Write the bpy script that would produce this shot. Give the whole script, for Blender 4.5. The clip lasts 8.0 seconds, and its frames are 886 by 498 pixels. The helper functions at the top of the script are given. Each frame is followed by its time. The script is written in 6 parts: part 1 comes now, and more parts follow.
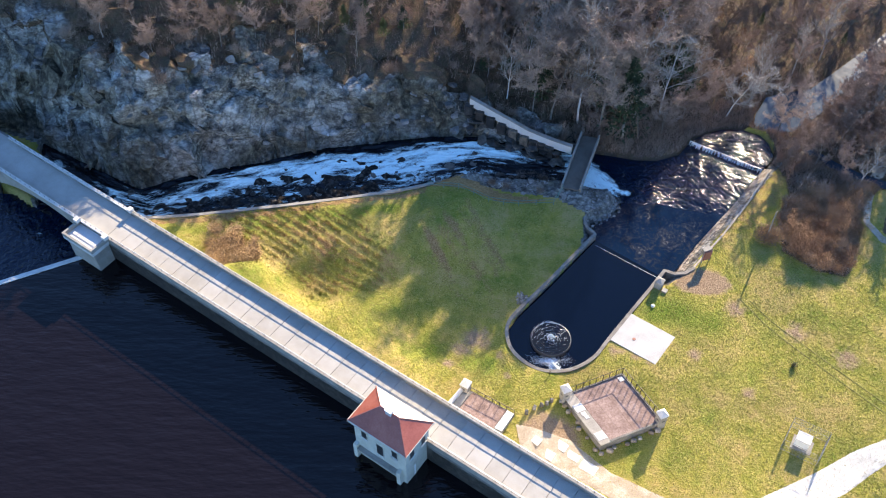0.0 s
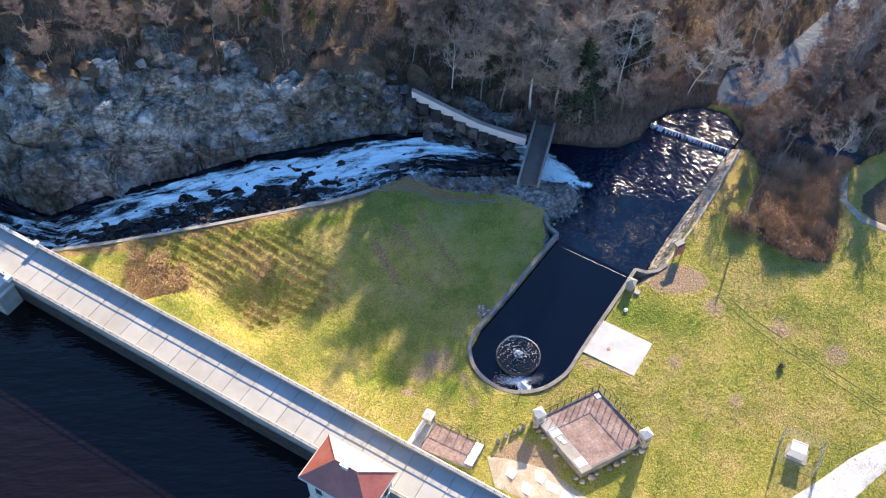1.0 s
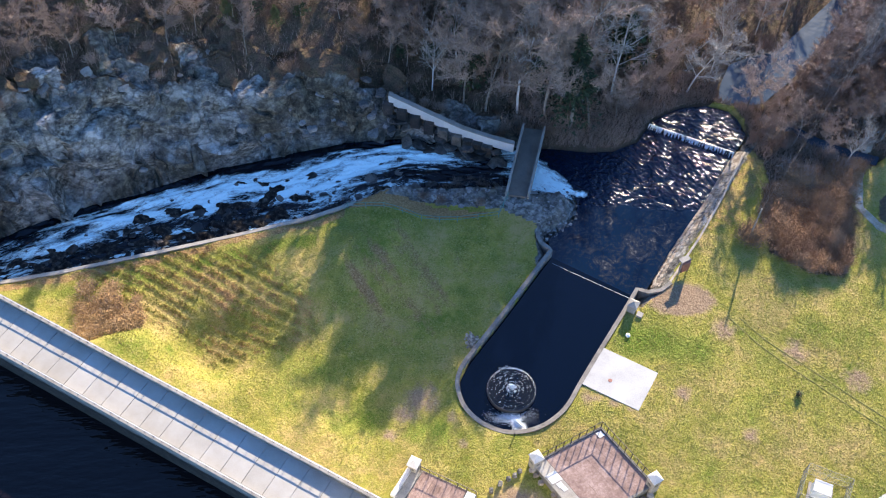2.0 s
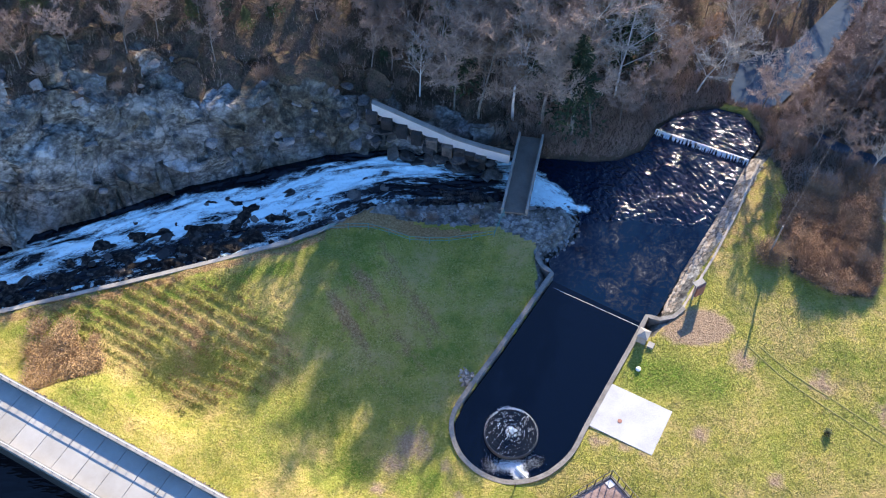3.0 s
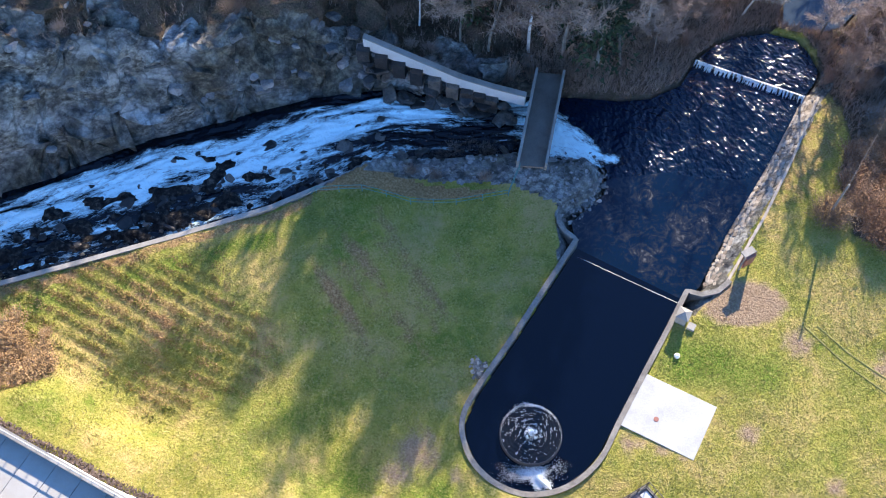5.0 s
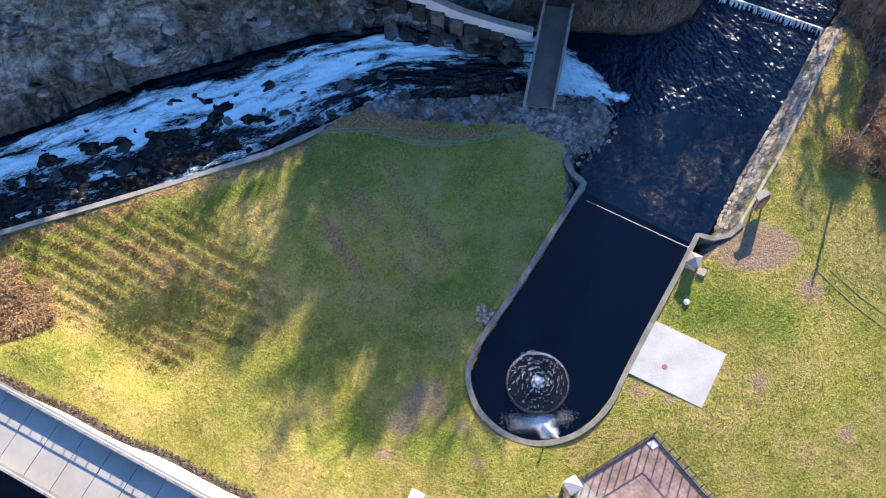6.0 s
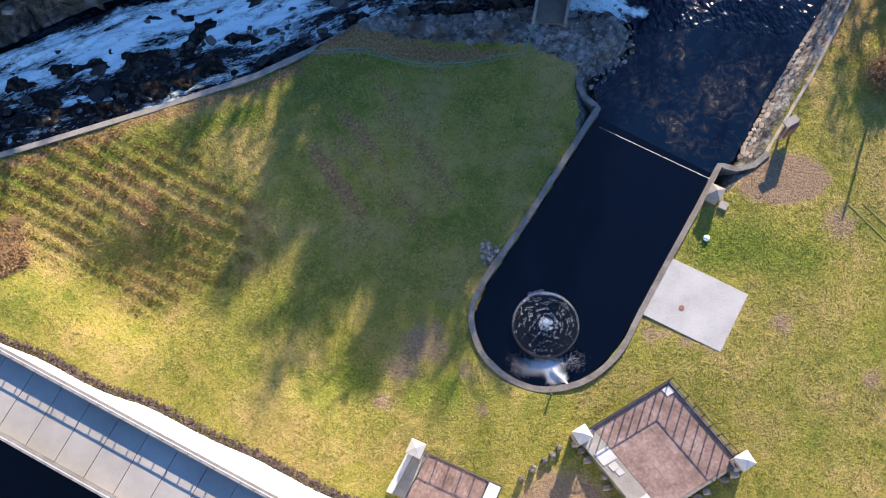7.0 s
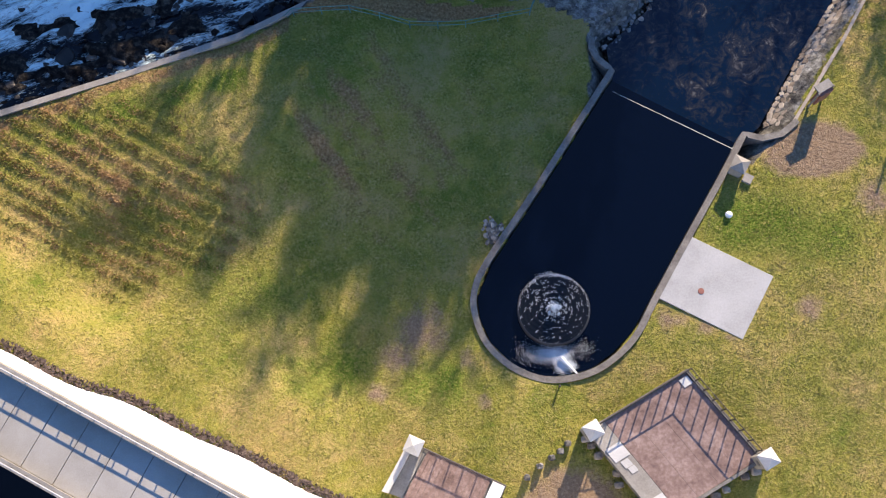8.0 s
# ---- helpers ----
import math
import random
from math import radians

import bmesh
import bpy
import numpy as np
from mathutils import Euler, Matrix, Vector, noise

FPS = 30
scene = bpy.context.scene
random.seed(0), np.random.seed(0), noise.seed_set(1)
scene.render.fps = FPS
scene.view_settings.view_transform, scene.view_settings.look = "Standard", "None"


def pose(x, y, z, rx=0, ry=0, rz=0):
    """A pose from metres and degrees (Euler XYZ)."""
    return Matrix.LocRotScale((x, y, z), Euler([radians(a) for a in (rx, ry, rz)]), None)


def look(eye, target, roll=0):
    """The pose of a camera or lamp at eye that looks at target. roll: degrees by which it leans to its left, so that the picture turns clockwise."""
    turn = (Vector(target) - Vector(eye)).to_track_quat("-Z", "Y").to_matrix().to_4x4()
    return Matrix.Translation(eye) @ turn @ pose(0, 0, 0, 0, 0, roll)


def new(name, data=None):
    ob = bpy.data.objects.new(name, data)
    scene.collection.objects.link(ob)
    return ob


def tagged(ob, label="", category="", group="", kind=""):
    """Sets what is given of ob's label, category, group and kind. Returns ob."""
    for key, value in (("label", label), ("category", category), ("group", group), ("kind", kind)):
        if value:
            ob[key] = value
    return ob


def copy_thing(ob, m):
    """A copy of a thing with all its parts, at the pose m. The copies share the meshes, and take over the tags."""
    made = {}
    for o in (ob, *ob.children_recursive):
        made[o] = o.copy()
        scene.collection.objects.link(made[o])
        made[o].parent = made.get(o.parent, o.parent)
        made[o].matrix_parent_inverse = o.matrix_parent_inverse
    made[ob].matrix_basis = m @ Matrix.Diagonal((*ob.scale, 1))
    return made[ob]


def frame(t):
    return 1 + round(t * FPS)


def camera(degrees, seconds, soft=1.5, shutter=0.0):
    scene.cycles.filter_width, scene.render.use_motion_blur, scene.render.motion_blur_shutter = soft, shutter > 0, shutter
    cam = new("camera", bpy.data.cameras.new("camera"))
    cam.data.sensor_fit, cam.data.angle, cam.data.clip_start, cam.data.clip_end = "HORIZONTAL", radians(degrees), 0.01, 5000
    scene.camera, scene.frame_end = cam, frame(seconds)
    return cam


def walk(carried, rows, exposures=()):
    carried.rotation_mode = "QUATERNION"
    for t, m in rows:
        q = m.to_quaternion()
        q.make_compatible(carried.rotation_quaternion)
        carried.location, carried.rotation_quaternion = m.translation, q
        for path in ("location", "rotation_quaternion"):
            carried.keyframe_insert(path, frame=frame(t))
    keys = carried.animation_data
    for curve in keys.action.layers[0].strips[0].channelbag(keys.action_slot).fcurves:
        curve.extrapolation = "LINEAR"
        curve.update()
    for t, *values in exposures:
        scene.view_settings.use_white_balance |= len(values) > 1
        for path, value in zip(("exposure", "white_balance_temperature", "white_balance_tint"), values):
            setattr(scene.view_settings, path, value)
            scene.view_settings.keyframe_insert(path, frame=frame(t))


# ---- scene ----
cam = camera(51.8, 8.0, soft=1.1)
PATH = [
    (0, (1.913, 2.101, 102.024), (1.841, 3.387, 100.494), -0.4),
    (0.5, (1.482, 8.2, 99.178), (1.468, 9.462, 97.626), -0.4),
    (1, (1.327, 13.898, 96.206), (1.367, 15.135, 94.635), -0.2),
    (1.5, (1.437, 19.254, 93.368), (1.501, 20.473, 91.785), -0.0),
    (3, (2.834, 34.486, 85.72), (2.92, 35.652, 84.097), -0.3),
    (3.5, (3.227, 38.99, 83.37), (3.317, 40.136, 81.733), -0.4),
    (4, (3.609, 43.097, 81.003), (3.694, 44.192, 79.332), -0.7),
    (4.5, (3.658, 46.837, 78.764), (3.731, 47.864, 77.05), -1.0),
    (6, (4.268, 52.277, 77.54), (4.295, 53.077, 75.707), -3.5),
    (6.5, (4.488, 54.27, 75.535), (4.501, 54.979, 73.665), -4.2),
    (7, (4.745, 56.197, 72.932), (4.744, 56.817, 71.03), -5.5),
    (7.5, (5.0, 58.243, 70.427), (4.985, 58.775, 68.499), -7.0),
    (8, (5.195, 60.553, 68.109), (5.177, 61.054, 66.173), -7.5),
]
walk(cam, [(t, look(eye, target, roll)) for t, eye, target, roll in PATH], [(0, 1.68, 6900, 12), (1.5, 1.64, 6700, 12), (3.5, 1.7, 6150, 13), (4.5, 1.78, 6150, 12), (6, 1.52, 6350, 13), (8, 1.08, 6750, 16)])

# ---- world, sun, exposure ----
SUN_AZ, SUN_EL = 26.0, 24.0
world = bpy.data.worlds.new("sky")
scene.world = world
world.use_nodes = True
wn = world.node_tree.nodes
sky = wn.new("ShaderNodeTexSky")
sky.sky_type, sky.sun_disc = "NISHITA", False
sky.air_density, sky.dust_density, sky.ozone_density = 1.0, 0.1, 8.0
sky.sun_elevation, sky.sun_rotation = radians(SUN_EL), radians(SUN_AZ)
world.node_tree.links.new(sky.outputs[0], wn["Background"].inputs[0])
wn["Background"].inputs[1].default_value = 0.15
sun_data = bpy.data.lights.new("sun", "SUN")
sun_data.energy, sun_data.angle, sun_data.color = 5.0, radians(0.55), (1.0, 0.86, 0.66)
sun = new("sun", sun_data)
sun.matrix_world = look((math.sin(radians(SUN_AZ)) * 200, math.cos(radians(SUN_AZ)) * 200, math.tan(radians(SUN_EL)) * 200), (0, 0, 0))


# ---- materials ----
def material(name, colours, scale=1.0, fine=12.0, rough=0.85, bump=0.3, metal=0.0, spread=0.35, per_object=0.0, stretch=(1, 1, 1), dist=0.05):
    """Base colour from two scales of noise between three colours, with a fine bump."""
    m = bpy.data.materials.new(name)
    m.use_nodes = True
    nt = m.node_tree
    n, l = nt.nodes, nt.links
    b = n["Principled BSDF"]
    b.inputs["Roughness"].default_value, b.inputs["Metallic"].default_value = rough, metal
    geo = n.new("ShaderNodeNewGeometry")
    mp = n.new("ShaderNodeMapping")
    mp.inputs["Scale"].default_value = stretch
    l.new(geo.outputs["Position"], mp.inputs[0])
    big, small = n.new("ShaderNodeTexNoise"), n.new("ShaderNodeTexNoise")
    for t, s in ((big, scale), (small, fine)):
        t.inputs["Scale"].default_value, t.inputs["Detail"].default_value = s, 6.0
        t.inputs["Roughness"].default_value = 0.65
        l.new(mp.outputs[0], t.inputs[0])
    ramp = n.new("ShaderNodeValToRGB")
    c = list(colours) if len(colours) > 2 else [colours[0], colours[-1], colours[-1]]
    ramp.color_ramp.elements[0].position, ramp.color_ramp.elements[1].position = 0.5 - spread / 2, 0.5 + spread / 2
    ramp.color_ramp.elements[0].color, ramp.color_ramp.elements[1].color = (*c[0], 1), (*c[2], 1)
    ramp.color_ramp.elements.new(0.5).color = (*c[1], 1)
    mixv = n.new("ShaderNodeMath")
    mixv.operation = "MULTIPLY_ADD"
    mixv.inputs[1].default_value = 0.4
    half = n.new("ShaderNodeMath")
    half.operation = "MULTIPLY"
    half.inputs[1].default_value = 0.6
    l.new(big.outputs[0], half.inputs[0])
    l.new(small.outputs[0], mixv.inputs[0])
    l.new(half.outputs[0], mixv.inputs[2])
    last = mixv.outputs[0]
    if per_object:
        info = n.new("ShaderNodeObjectInfo")
        add = n.new("ShaderNodeMath")
        add.operation = "MULTIPLY_ADD"
        add.inputs[1].default_value = per_object
        l.new(info.outputs["Random"], add.inputs[0])
        l.new(last, add.inputs[2])
        sub = n.new("ShaderNodeMath")
        sub.operation = "SUBTRACT"
        sub.inputs[1].default_value = per_object / 2
        l.new(add.outputs[0], sub.inputs[0])
        last = sub.outputs[0]
    l.new(last, ramp.inputs[0])
    l.new(ramp.outputs[0], b.inputs["Base Color"])
    if bump:
        bp = n.new("ShaderNodeBump")
        bp.inputs["Strength"].default_value, bp.inputs["Distance"].default_value = bump, dist
        l.new(small.outputs[0], bp.inputs["Height"])
        l.new(bp.outputs[0], b.inputs["Normal"])
    return m


def water_material(name, colour, ripple, strength, foam=False, rough=0.06, dist=0.06, stretch=(1, 1, 1), turn=0.0, scum=False):
    m = bpy.data.materials.new(name)
    m.use_nodes = True
    nt = m.node_tree
    n, l = nt.nodes, nt.links
    b = n["Principled BSDF"]
    b.inputs["Base Color"].default_value = (*colour, 1)
    b.inputs["Roughness"].default_value, b.inputs["IOR"].default_value = rough, 1.33
    geo = n.new("ShaderNodeNewGeometry")
    mp = n.new("ShaderNodeMapping")
    mp.inputs["Scale"].default_value = stretch
    mp.inputs["Rotation"].default_value = (0, 0, radians(turn))
    l.new(geo.outputs["Position"], mp.inputs[0])
    noise1, noise2 = n.new("ShaderNodeTexNoise"), n.new("ShaderNodeTexNoise")
    for t, s in ((noise1, ripple), (noise2, ripple * 0.17)):
        t.inputs["Scale"].default_value, t.inputs["Detail"].default_value = s, 2.0
        l.new(mp.outputs[0], t.inputs[0])
    add = n.new("ShaderNodeMath")
    add.operation = "MULTIPLY_ADD"
    add.inputs[1].default_value = 2.0
    l.new(noise2.outputs[0], add.inputs[0])
    l.new(noise1.outputs[0], add.inputs[2])
    bp = n.new("ShaderNodeBump")
    bp.inputs["Strength"].default_value, bp.inputs["Distance"].default_value = strength, dist
    l.new(add.outputs[0], bp.inputs["Height"])
    l.new(bp.outputs[0], b.inputs["Normal"])
    if scum:
        # drifting films and silt clouds under the surface
        cloud, lace = n.new("ShaderNodeTexNoise"), n.new("ShaderNodeTexNoise")
        for t, s, k in ((cloud, 0.16, 1.2), (lace, 0.75, 2.0)):
            t.inputs["Scale"].default_value, t.inputs["Detail"].default_value = s, 9.0
            t.inputs["Roughness"].default_value, t.inputs["Distortion"].default_value = 0.72, k
            l.new(geo.outputs["Position"], t.inputs[0])
        both = n.new("ShaderNodeMath")
        both.operation = "MULTIPLY"
        l.new(cloud.outputs[0], both.inputs[0])
        l.new(lace.outputs[0], both.inputs[1])
        film = n.new("ShaderNodeValToRGB")
        e = film.color_ramp.elements
        e[0].position, e[0].color = 0.24, (*colour, 1)
        e[1].position, e[1].color = 0.46, (0.16, 0.15, 0.14, 1)
        e.new(0.33).color = (0.02, 0.021, 0.026, 1)
        l.new(both.outputs[0], film.inputs[0])
        l.new(film.outputs[0], b.inputs["Base Color"])
    if foam:
        at = n.new("ShaderNodeAttribute")
        at.attribute_name = "foam"
        fl = n.new("ShaderNodeAttribute")
        fl.attribute_name = "flow"
        fm = n.new("ShaderNodeMapping")
        fm.inputs["Scale"].default_value = (0.5, 1.3, 1)
        l.new(fl.outputs["Vector"], fm.inputs[0])
        fa, fb = n.new("ShaderNodeTexNoise"), n.new("ShaderNodeTexNoise")
        fc = n.new("ShaderNodeTexNoise")
        for t, s in ((fa, 0.5), (fb, 2.2), (fc, 7.5)):
            t.inputs["Scale"].default_value, t.inputs["Detail"].default_value = s, 8.0
            t.inputs["Roughness"].default_value, t.inputs["Distortion"].default_value = 0.7, 0.8
            l.new(fm.outputs[0], t.inputs[0])
        s1 = n.new("ShaderNodeMath")
        s1.operation = "MULTIPLY_ADD"
        s1.inputs[1].default_value = 1.9
        l.new(fb.outputs[0], s1.inputs[0])
        s0 = n.new("ShaderNodeMath")
        s0.operation = "MULTIPLY_ADD"
        s0.inputs[1].default_value = 1.1
        l.new(fc.outputs[0], s0.inputs[0])
        l.new(fa.outputs[0], s0.inputs[2])
        l.new(s0.outputs[0], s1.inputs[2])
        s2 = n.new("ShaderNodeMath")
        s2.operation = "ADD"
        l.new(s1.outputs[0], s2.inputs[0])
        l.new(at.outputs["Fac"], s2.inputs[1])
        rp = n.new("ShaderNodeValToRGB")
        rp.color_ramp.elements[0].position, rp.color_ramp.elements[1].position = 0.58, 1.04
        rp.color_ramp.elements.new(0.8).color = (0.4, 0.4, 0.4, 1)
        rp.color_ramp.elements[0].color, rp.color_ramp.elements[1].color = (0, 0, 0, 1), (1, 1, 1, 1)
        sc = n.new("ShaderNodeMath")
        sc.operation = "MULTIPLY"
        sc.inputs[1].default_value = 0.4
        l.new(s2.outputs[0], sc.inputs[0])
        l.new(sc.outputs[0], rp.inputs[0])
        mx = n.new("ShaderNodeMix")
        mx.data_type = "RGBA"
        mx.inputs[6].default_value, mx.inputs[7].default_value = (*colour, 1), (0.72, 0.9, 0.9, 1)
        l.new(rp.outputs[0], mx.inputs[0])
        l.new(mx.outputs[2], b.inputs["Base Color"])
        mr = n.new("ShaderNodeMapRange")
        mr.inputs[3].default_value, mr.inputs[4].default_value = rough, 0.9
        l.new(rp.outputs[0], mr.inputs[0])
        l.new(mr.outputs[0], b.inputs["Roughness"])
    return m


def ground_material():
    """Grass, dry brush, leaf litter and rock, blended by where each grows."""
    m = bpy.data.materials.new("ground")
    m.use_nodes = True
    nt = m.node_tree
    n, l = nt.nodes, nt.links
    b = n["Principled BSDF"]
    b.inputs["Roughness"].default_value = 0.95
    b.inputs["Specular IOR Level"].default_value = 0.1
    geo = n.new("ShaderNodeNewGeometry")

    def tex(scale, detail=8.0, rough=0.7, stretch=None, turn=0.0):
        t = n.new("ShaderNodeTexNoise")
        t.inputs["Scale"].default_value, t.inputs["Detail"].default_value, t.inputs["Roughness"].default_value = scale, detail, rough
        src = geo.outputs["Position"]
        if stretch:
            mp = n.new("ShaderNodeMapping")
            mp.inputs["Scale"].default_value, mp.inputs["Rotation"].default_value = stretch, (0, 0, radians(turn))
            l.new(src, mp.inputs[0])
            src = mp.outputs[0]
        l.new(src, t.inputs[0])
        return t.outputs[0]

    def ramp(src, stops):
        r = n.new("ShaderNodeValToRGB")
        e = r.color_ramp.elements
        e[0].position, e[0].color = stops[0][0], (*stops[0][1], 1)
        e[1].position, e[1].color = stops[-1][0], (*stops[-1][1], 1)
        for p, c in stops[1:-1]:
            e.new(p).color = (*c, 1)
        l.new(src, r.inputs[0])
        return r.outputs[0]

    def mix(fac, a, c):
        x = n.new("ShaderNodeMix")
        x.data_type = "RGBA"
        l.new(fac, x.inputs[0])
        l.new(a, x.inputs[6])
        l.new(c, x.inputs[7])
        return x.outputs[2]

    def attr(name, src, amount=0.9, lo=0.35, hi=0.65):
        a = n.new("ShaderNodeAttribute")
        a.attribute_name = name
        s = n.new("ShaderNodeMath")
        s.operation = "MULTIPLY_ADD"
        s.inputs[1].default_value = amount
        l.new(src, s.inputs[0])
        l.new(a.outputs["Fac"], s.inputs[2])
        o = n.new("ShaderNodeMath")
        o.operation = "SUBTRACT"
        o.inputs[1].default_value = amount / 2
        l.new(s.outputs[0], o.inputs[0])
        r = n.new("ShaderNodeMapRange")
        r.inputs[1].default_value, r.inputs[2].default_value = lo, hi
        l.new(o.outputs[0], r.inputs[0])
        return r.outputs[0]

    big, mid, fine = tex(0.15), tex(0.9), tex(5.0)
    grass = mix(ramp(mid, [(0.35, (0, 0, 0)), (0.7, (1, 1, 1))]),
                ramp(big, [(0.4, (0.145, 0.18, 0.026)), (0.49, (0.3, 0.27, 0.055)), (0.6, (0.43, 0.305, 0.12))]),
                ramp(fine, [(0.36, (0.085, 0.105, 0.018)), (0.5, (0.275, 0.255, 0.058)), (0.64, (0.46, 0.36, 0.155))]))
    dry = ramp(fine, [(0.32, (0.13, 0.075, 0.032)), (0.5, (0.29, 0.175, 0.08)), (0.68, (0.44, 0.3, 0.15))])
    bare = ramp(fine, [(0.3, (0.16, 0.105, 0.065)), (0.5, (0.26, 0.18, 0.115)), (0.72, (0.36, 0.28, 0.19))])
    litter = mix(ramp(mid, [(0.4, (0, 0, 0)), (0.62, (1, 1, 1))]),
                 ramp(fine, [(0.3, (0.045, 0.032, 0.024)), (0.5, (0.11, 0.075, 0.055)), (0.7, (0.19, 0.13, 0.09))]),
                 ramp(fine, [(0.3, (0.03, 0.028, 0.018)), (0.5, (0.08, 0.068, 0.042)), (0.75, (0.16, 0.11, 0.075))]))
    strata = tex(0.42, stretch=(0.8, 1.0, 1.5), turn=25)
    rock = mix(ramp(tex(0.3), [(0.4, (0, 0, 0)), (0.6, (1, 1, 1))]),
               ramp(strata, [(0.38, (0.04, 0.04, 0.042)), (0.48, (0.18, 0.18, 0.175)), (0.6, (0.5, 0.5, 0.48))]),
               ramp(tex(1.5, stretch=(0.8, 1.0, 1.4), turn=25), [(0.38, (0.03, 0.028, 0.025)), (0.5, (0.17, 0.155, 0.13)), (0.62, (0.42, 0.4, 0.34))]))
    rock = mix(ramp(tex(0.11, 5.0, 0.6), [(0.44, (0, 0, 0)), (0.6, (1, 1, 1))]), rock,
               ramp(tex(0.9), [(0.35, (0.025, 0.022, 0.018)), (0.5, (0.09, 0.08, 0.06)), (0.66, (0.26, 0.235, 0.17))]))
    vor = n.new("ShaderNodeTexVoronoi")
    vor.feature = "DISTANCE_TO_EDGE"
    vor.inputs["Scale"].default_value = 0.3
    wn2 = n.new("ShaderNodeTexNoise")
    wn2.inputs["Scale"].default_value = 0.8
    wmul = n.new("ShaderNodeVectorMath")
    wmul.operation = "SCALE"
    wmul.inputs["Scale"].default_value = 2.2
    l.new(geo.outputs["Position"], wn2.inputs[0])
    l.new(wn2.outputs["Color"], wmul.inputs[0])
    wadd = n.new("ShaderNodeVectorMath")
    l.new(geo.outputs["Position"], wadd.inputs[0])
    l.new(wmul.outputs[0], wadd.inputs[1])
    l.new(wadd.outputs[0], vor.inputs["Vector"])
    crack = n.new("ShaderNodeMapRange")
    crack.inputs[1].default_value, crack.inputs[2].default_value = 0.07, 0.0
    crack.inputs[4].default_value = 0.5
    l.new(vor.outputs["Distance"], crack.inputs[0])
    rock = mix(crack.outputs[0], rock, ramp(mid, [(0.3, (0.015, 0.015, 0.016)), (0.7, (0.05, 0.048, 0.045))]))
    green = mix(ramp(mid, [(0.35, (0, 0, 0)), (0.68, (1, 1, 1))]),
                ramp(fine, [(0.33, (0.035, 0.075, 0.01)), (0.5, (0.1, 0.16, 0.02)), (0.66, (0.21, 0.22, 0.045))]),
                ramp(fine, [(0.33, (0.07, 0.12, 0.015)), (0.5, (0.17, 0.22, 0.03)), (0.66, (0.3, 0.27, 0.07))]))
    grass = mix(attr("lush", mid, 0.7, 0.2, 0.7), grass, green)
    col = mix(attr("dry", mid), grass, dry)
    col = mix(attr("bare", mid), col, bare)
    col = mix(attr("litter", mid), col, litter)
    col = mix(attr("rock", mid), col, rock)
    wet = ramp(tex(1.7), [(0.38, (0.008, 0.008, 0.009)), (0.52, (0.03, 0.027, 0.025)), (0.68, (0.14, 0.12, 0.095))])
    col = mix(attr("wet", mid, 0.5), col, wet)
    l.new(col, b.inputs["Base Color"])
    bp = n.new("ShaderNodeBump")
    bp.inputs["Strength"].default_value, bp.inputs["Distance"].default_value = 1.0, 0.22
    hs = n.new("ShaderNodeMath")
    hs.operation = "MULTIPLY_ADD"
    hs.inputs[1].default_value = 1.4
    l.new(mid, hs.inputs[0])
    l.new(tex(4.0), hs.inputs[2])
    l.new(hs.outputs[0], bp.inputs["Height"])
    l.new(bp.outputs[0], b.inputs["Normal"])
    return m


GROUND = ground_material()
CONCRETE = material("concrete", [(0.17, 0.155, 0.13), (0.26, 0.24, 0.21), (0.35, 0.33, 0.3)], 0.5, 9, 0.85, 0.25)
DECK = material("deck_concrete", [(0.27, 0.25, 0.215), (0.34, 0.32, 0.285), (0.4, 0.38, 0.35)], 0.35, 14, 0.85, 0.2, per_object=0.12)
STONE = material("weathered_stone", [(0.08, 0.075, 0.07), (0.16, 0.15, 0.135), (0.25, 0.235, 0.21)], 0.8, 7, 0.9, 0.5)
PALE = material("pale_concrete", [(0.4, 0.39, 0.37), (0.5, 0.49, 0.47), (0.58, 0.57, 0.55)], 0.4, 8, 0.8, 0.15)
APRON = material("white_washed_concrete", [(0.7, 0.69, 0.66), (0.8, 0.79, 0.77), (0.84, 0.83, 0.81)], 0.25, 4, 0.75, 0.1)
PAVING = material("reddish_paving", [(0.1, 0.062, 0.052), (0.21, 0.14, 0.12), (0.36, 0.27, 0.24)], 0.7, 4, 0.9, 0.25)
TILE = material("red_roof_tile", [(0.22, 0.06, 0.04), (0.3, 0.09, 0.06), (0.37, 0.13, 0.09)], 0.6, 8, 0.24, 0.12)
PLASTER = material("cream_stone_wall", [(0.38, 0.36, 0.3), (0.48, 0.46, 0.39), (0.56, 0.54, 0.47)], 0.7, 9, 0.9, 0.25)
DARK = material("dark_opening", [(0.012, 0.012, 0.014), (0.03, 0.03, 0.032)], 2, 9, 0.4, 0.05)
IRON = material("dark_iron", [(0.03, 0.028, 0.026), (0.07, 0.06, 0.055)], 3, 20, 0.55, 0.1, metal=0.6)
RAIL = material("galvanised_rail", [(0.4, 0.38, 0.34), (0.55, 0.53, 0.5)], 2, 20, 0.5, 0.1, metal=0.3)
DULL = material("dull_wire", [(0.12, 0.12, 0.1), (0.24, 0.24, 0.2)], 2, 20, 0.6, 0.1, metal=0.3)
GREENRAIL = material("green_painted_rail", [(0.04, 0.14, 0.12), (0.07, 0.2, 0.17)], 2, 20, 0.5, 0.1)
ROCK = material("grey_rock", [(0.05, 0.048, 0.045), (0.15, 0.14, 0.13), (0.3, 0.28, 0.26)], 0.9, 5, 0.9, 0.6, per_object=0.25)
WETROCK = material("wet_rock", [(0.008, 0.008, 0.008), (0.03, 0.027, 0.024), (0.15, 0.125, 0.1)], 1.4, 7, 0.45, 0.8, per_object=0.25)
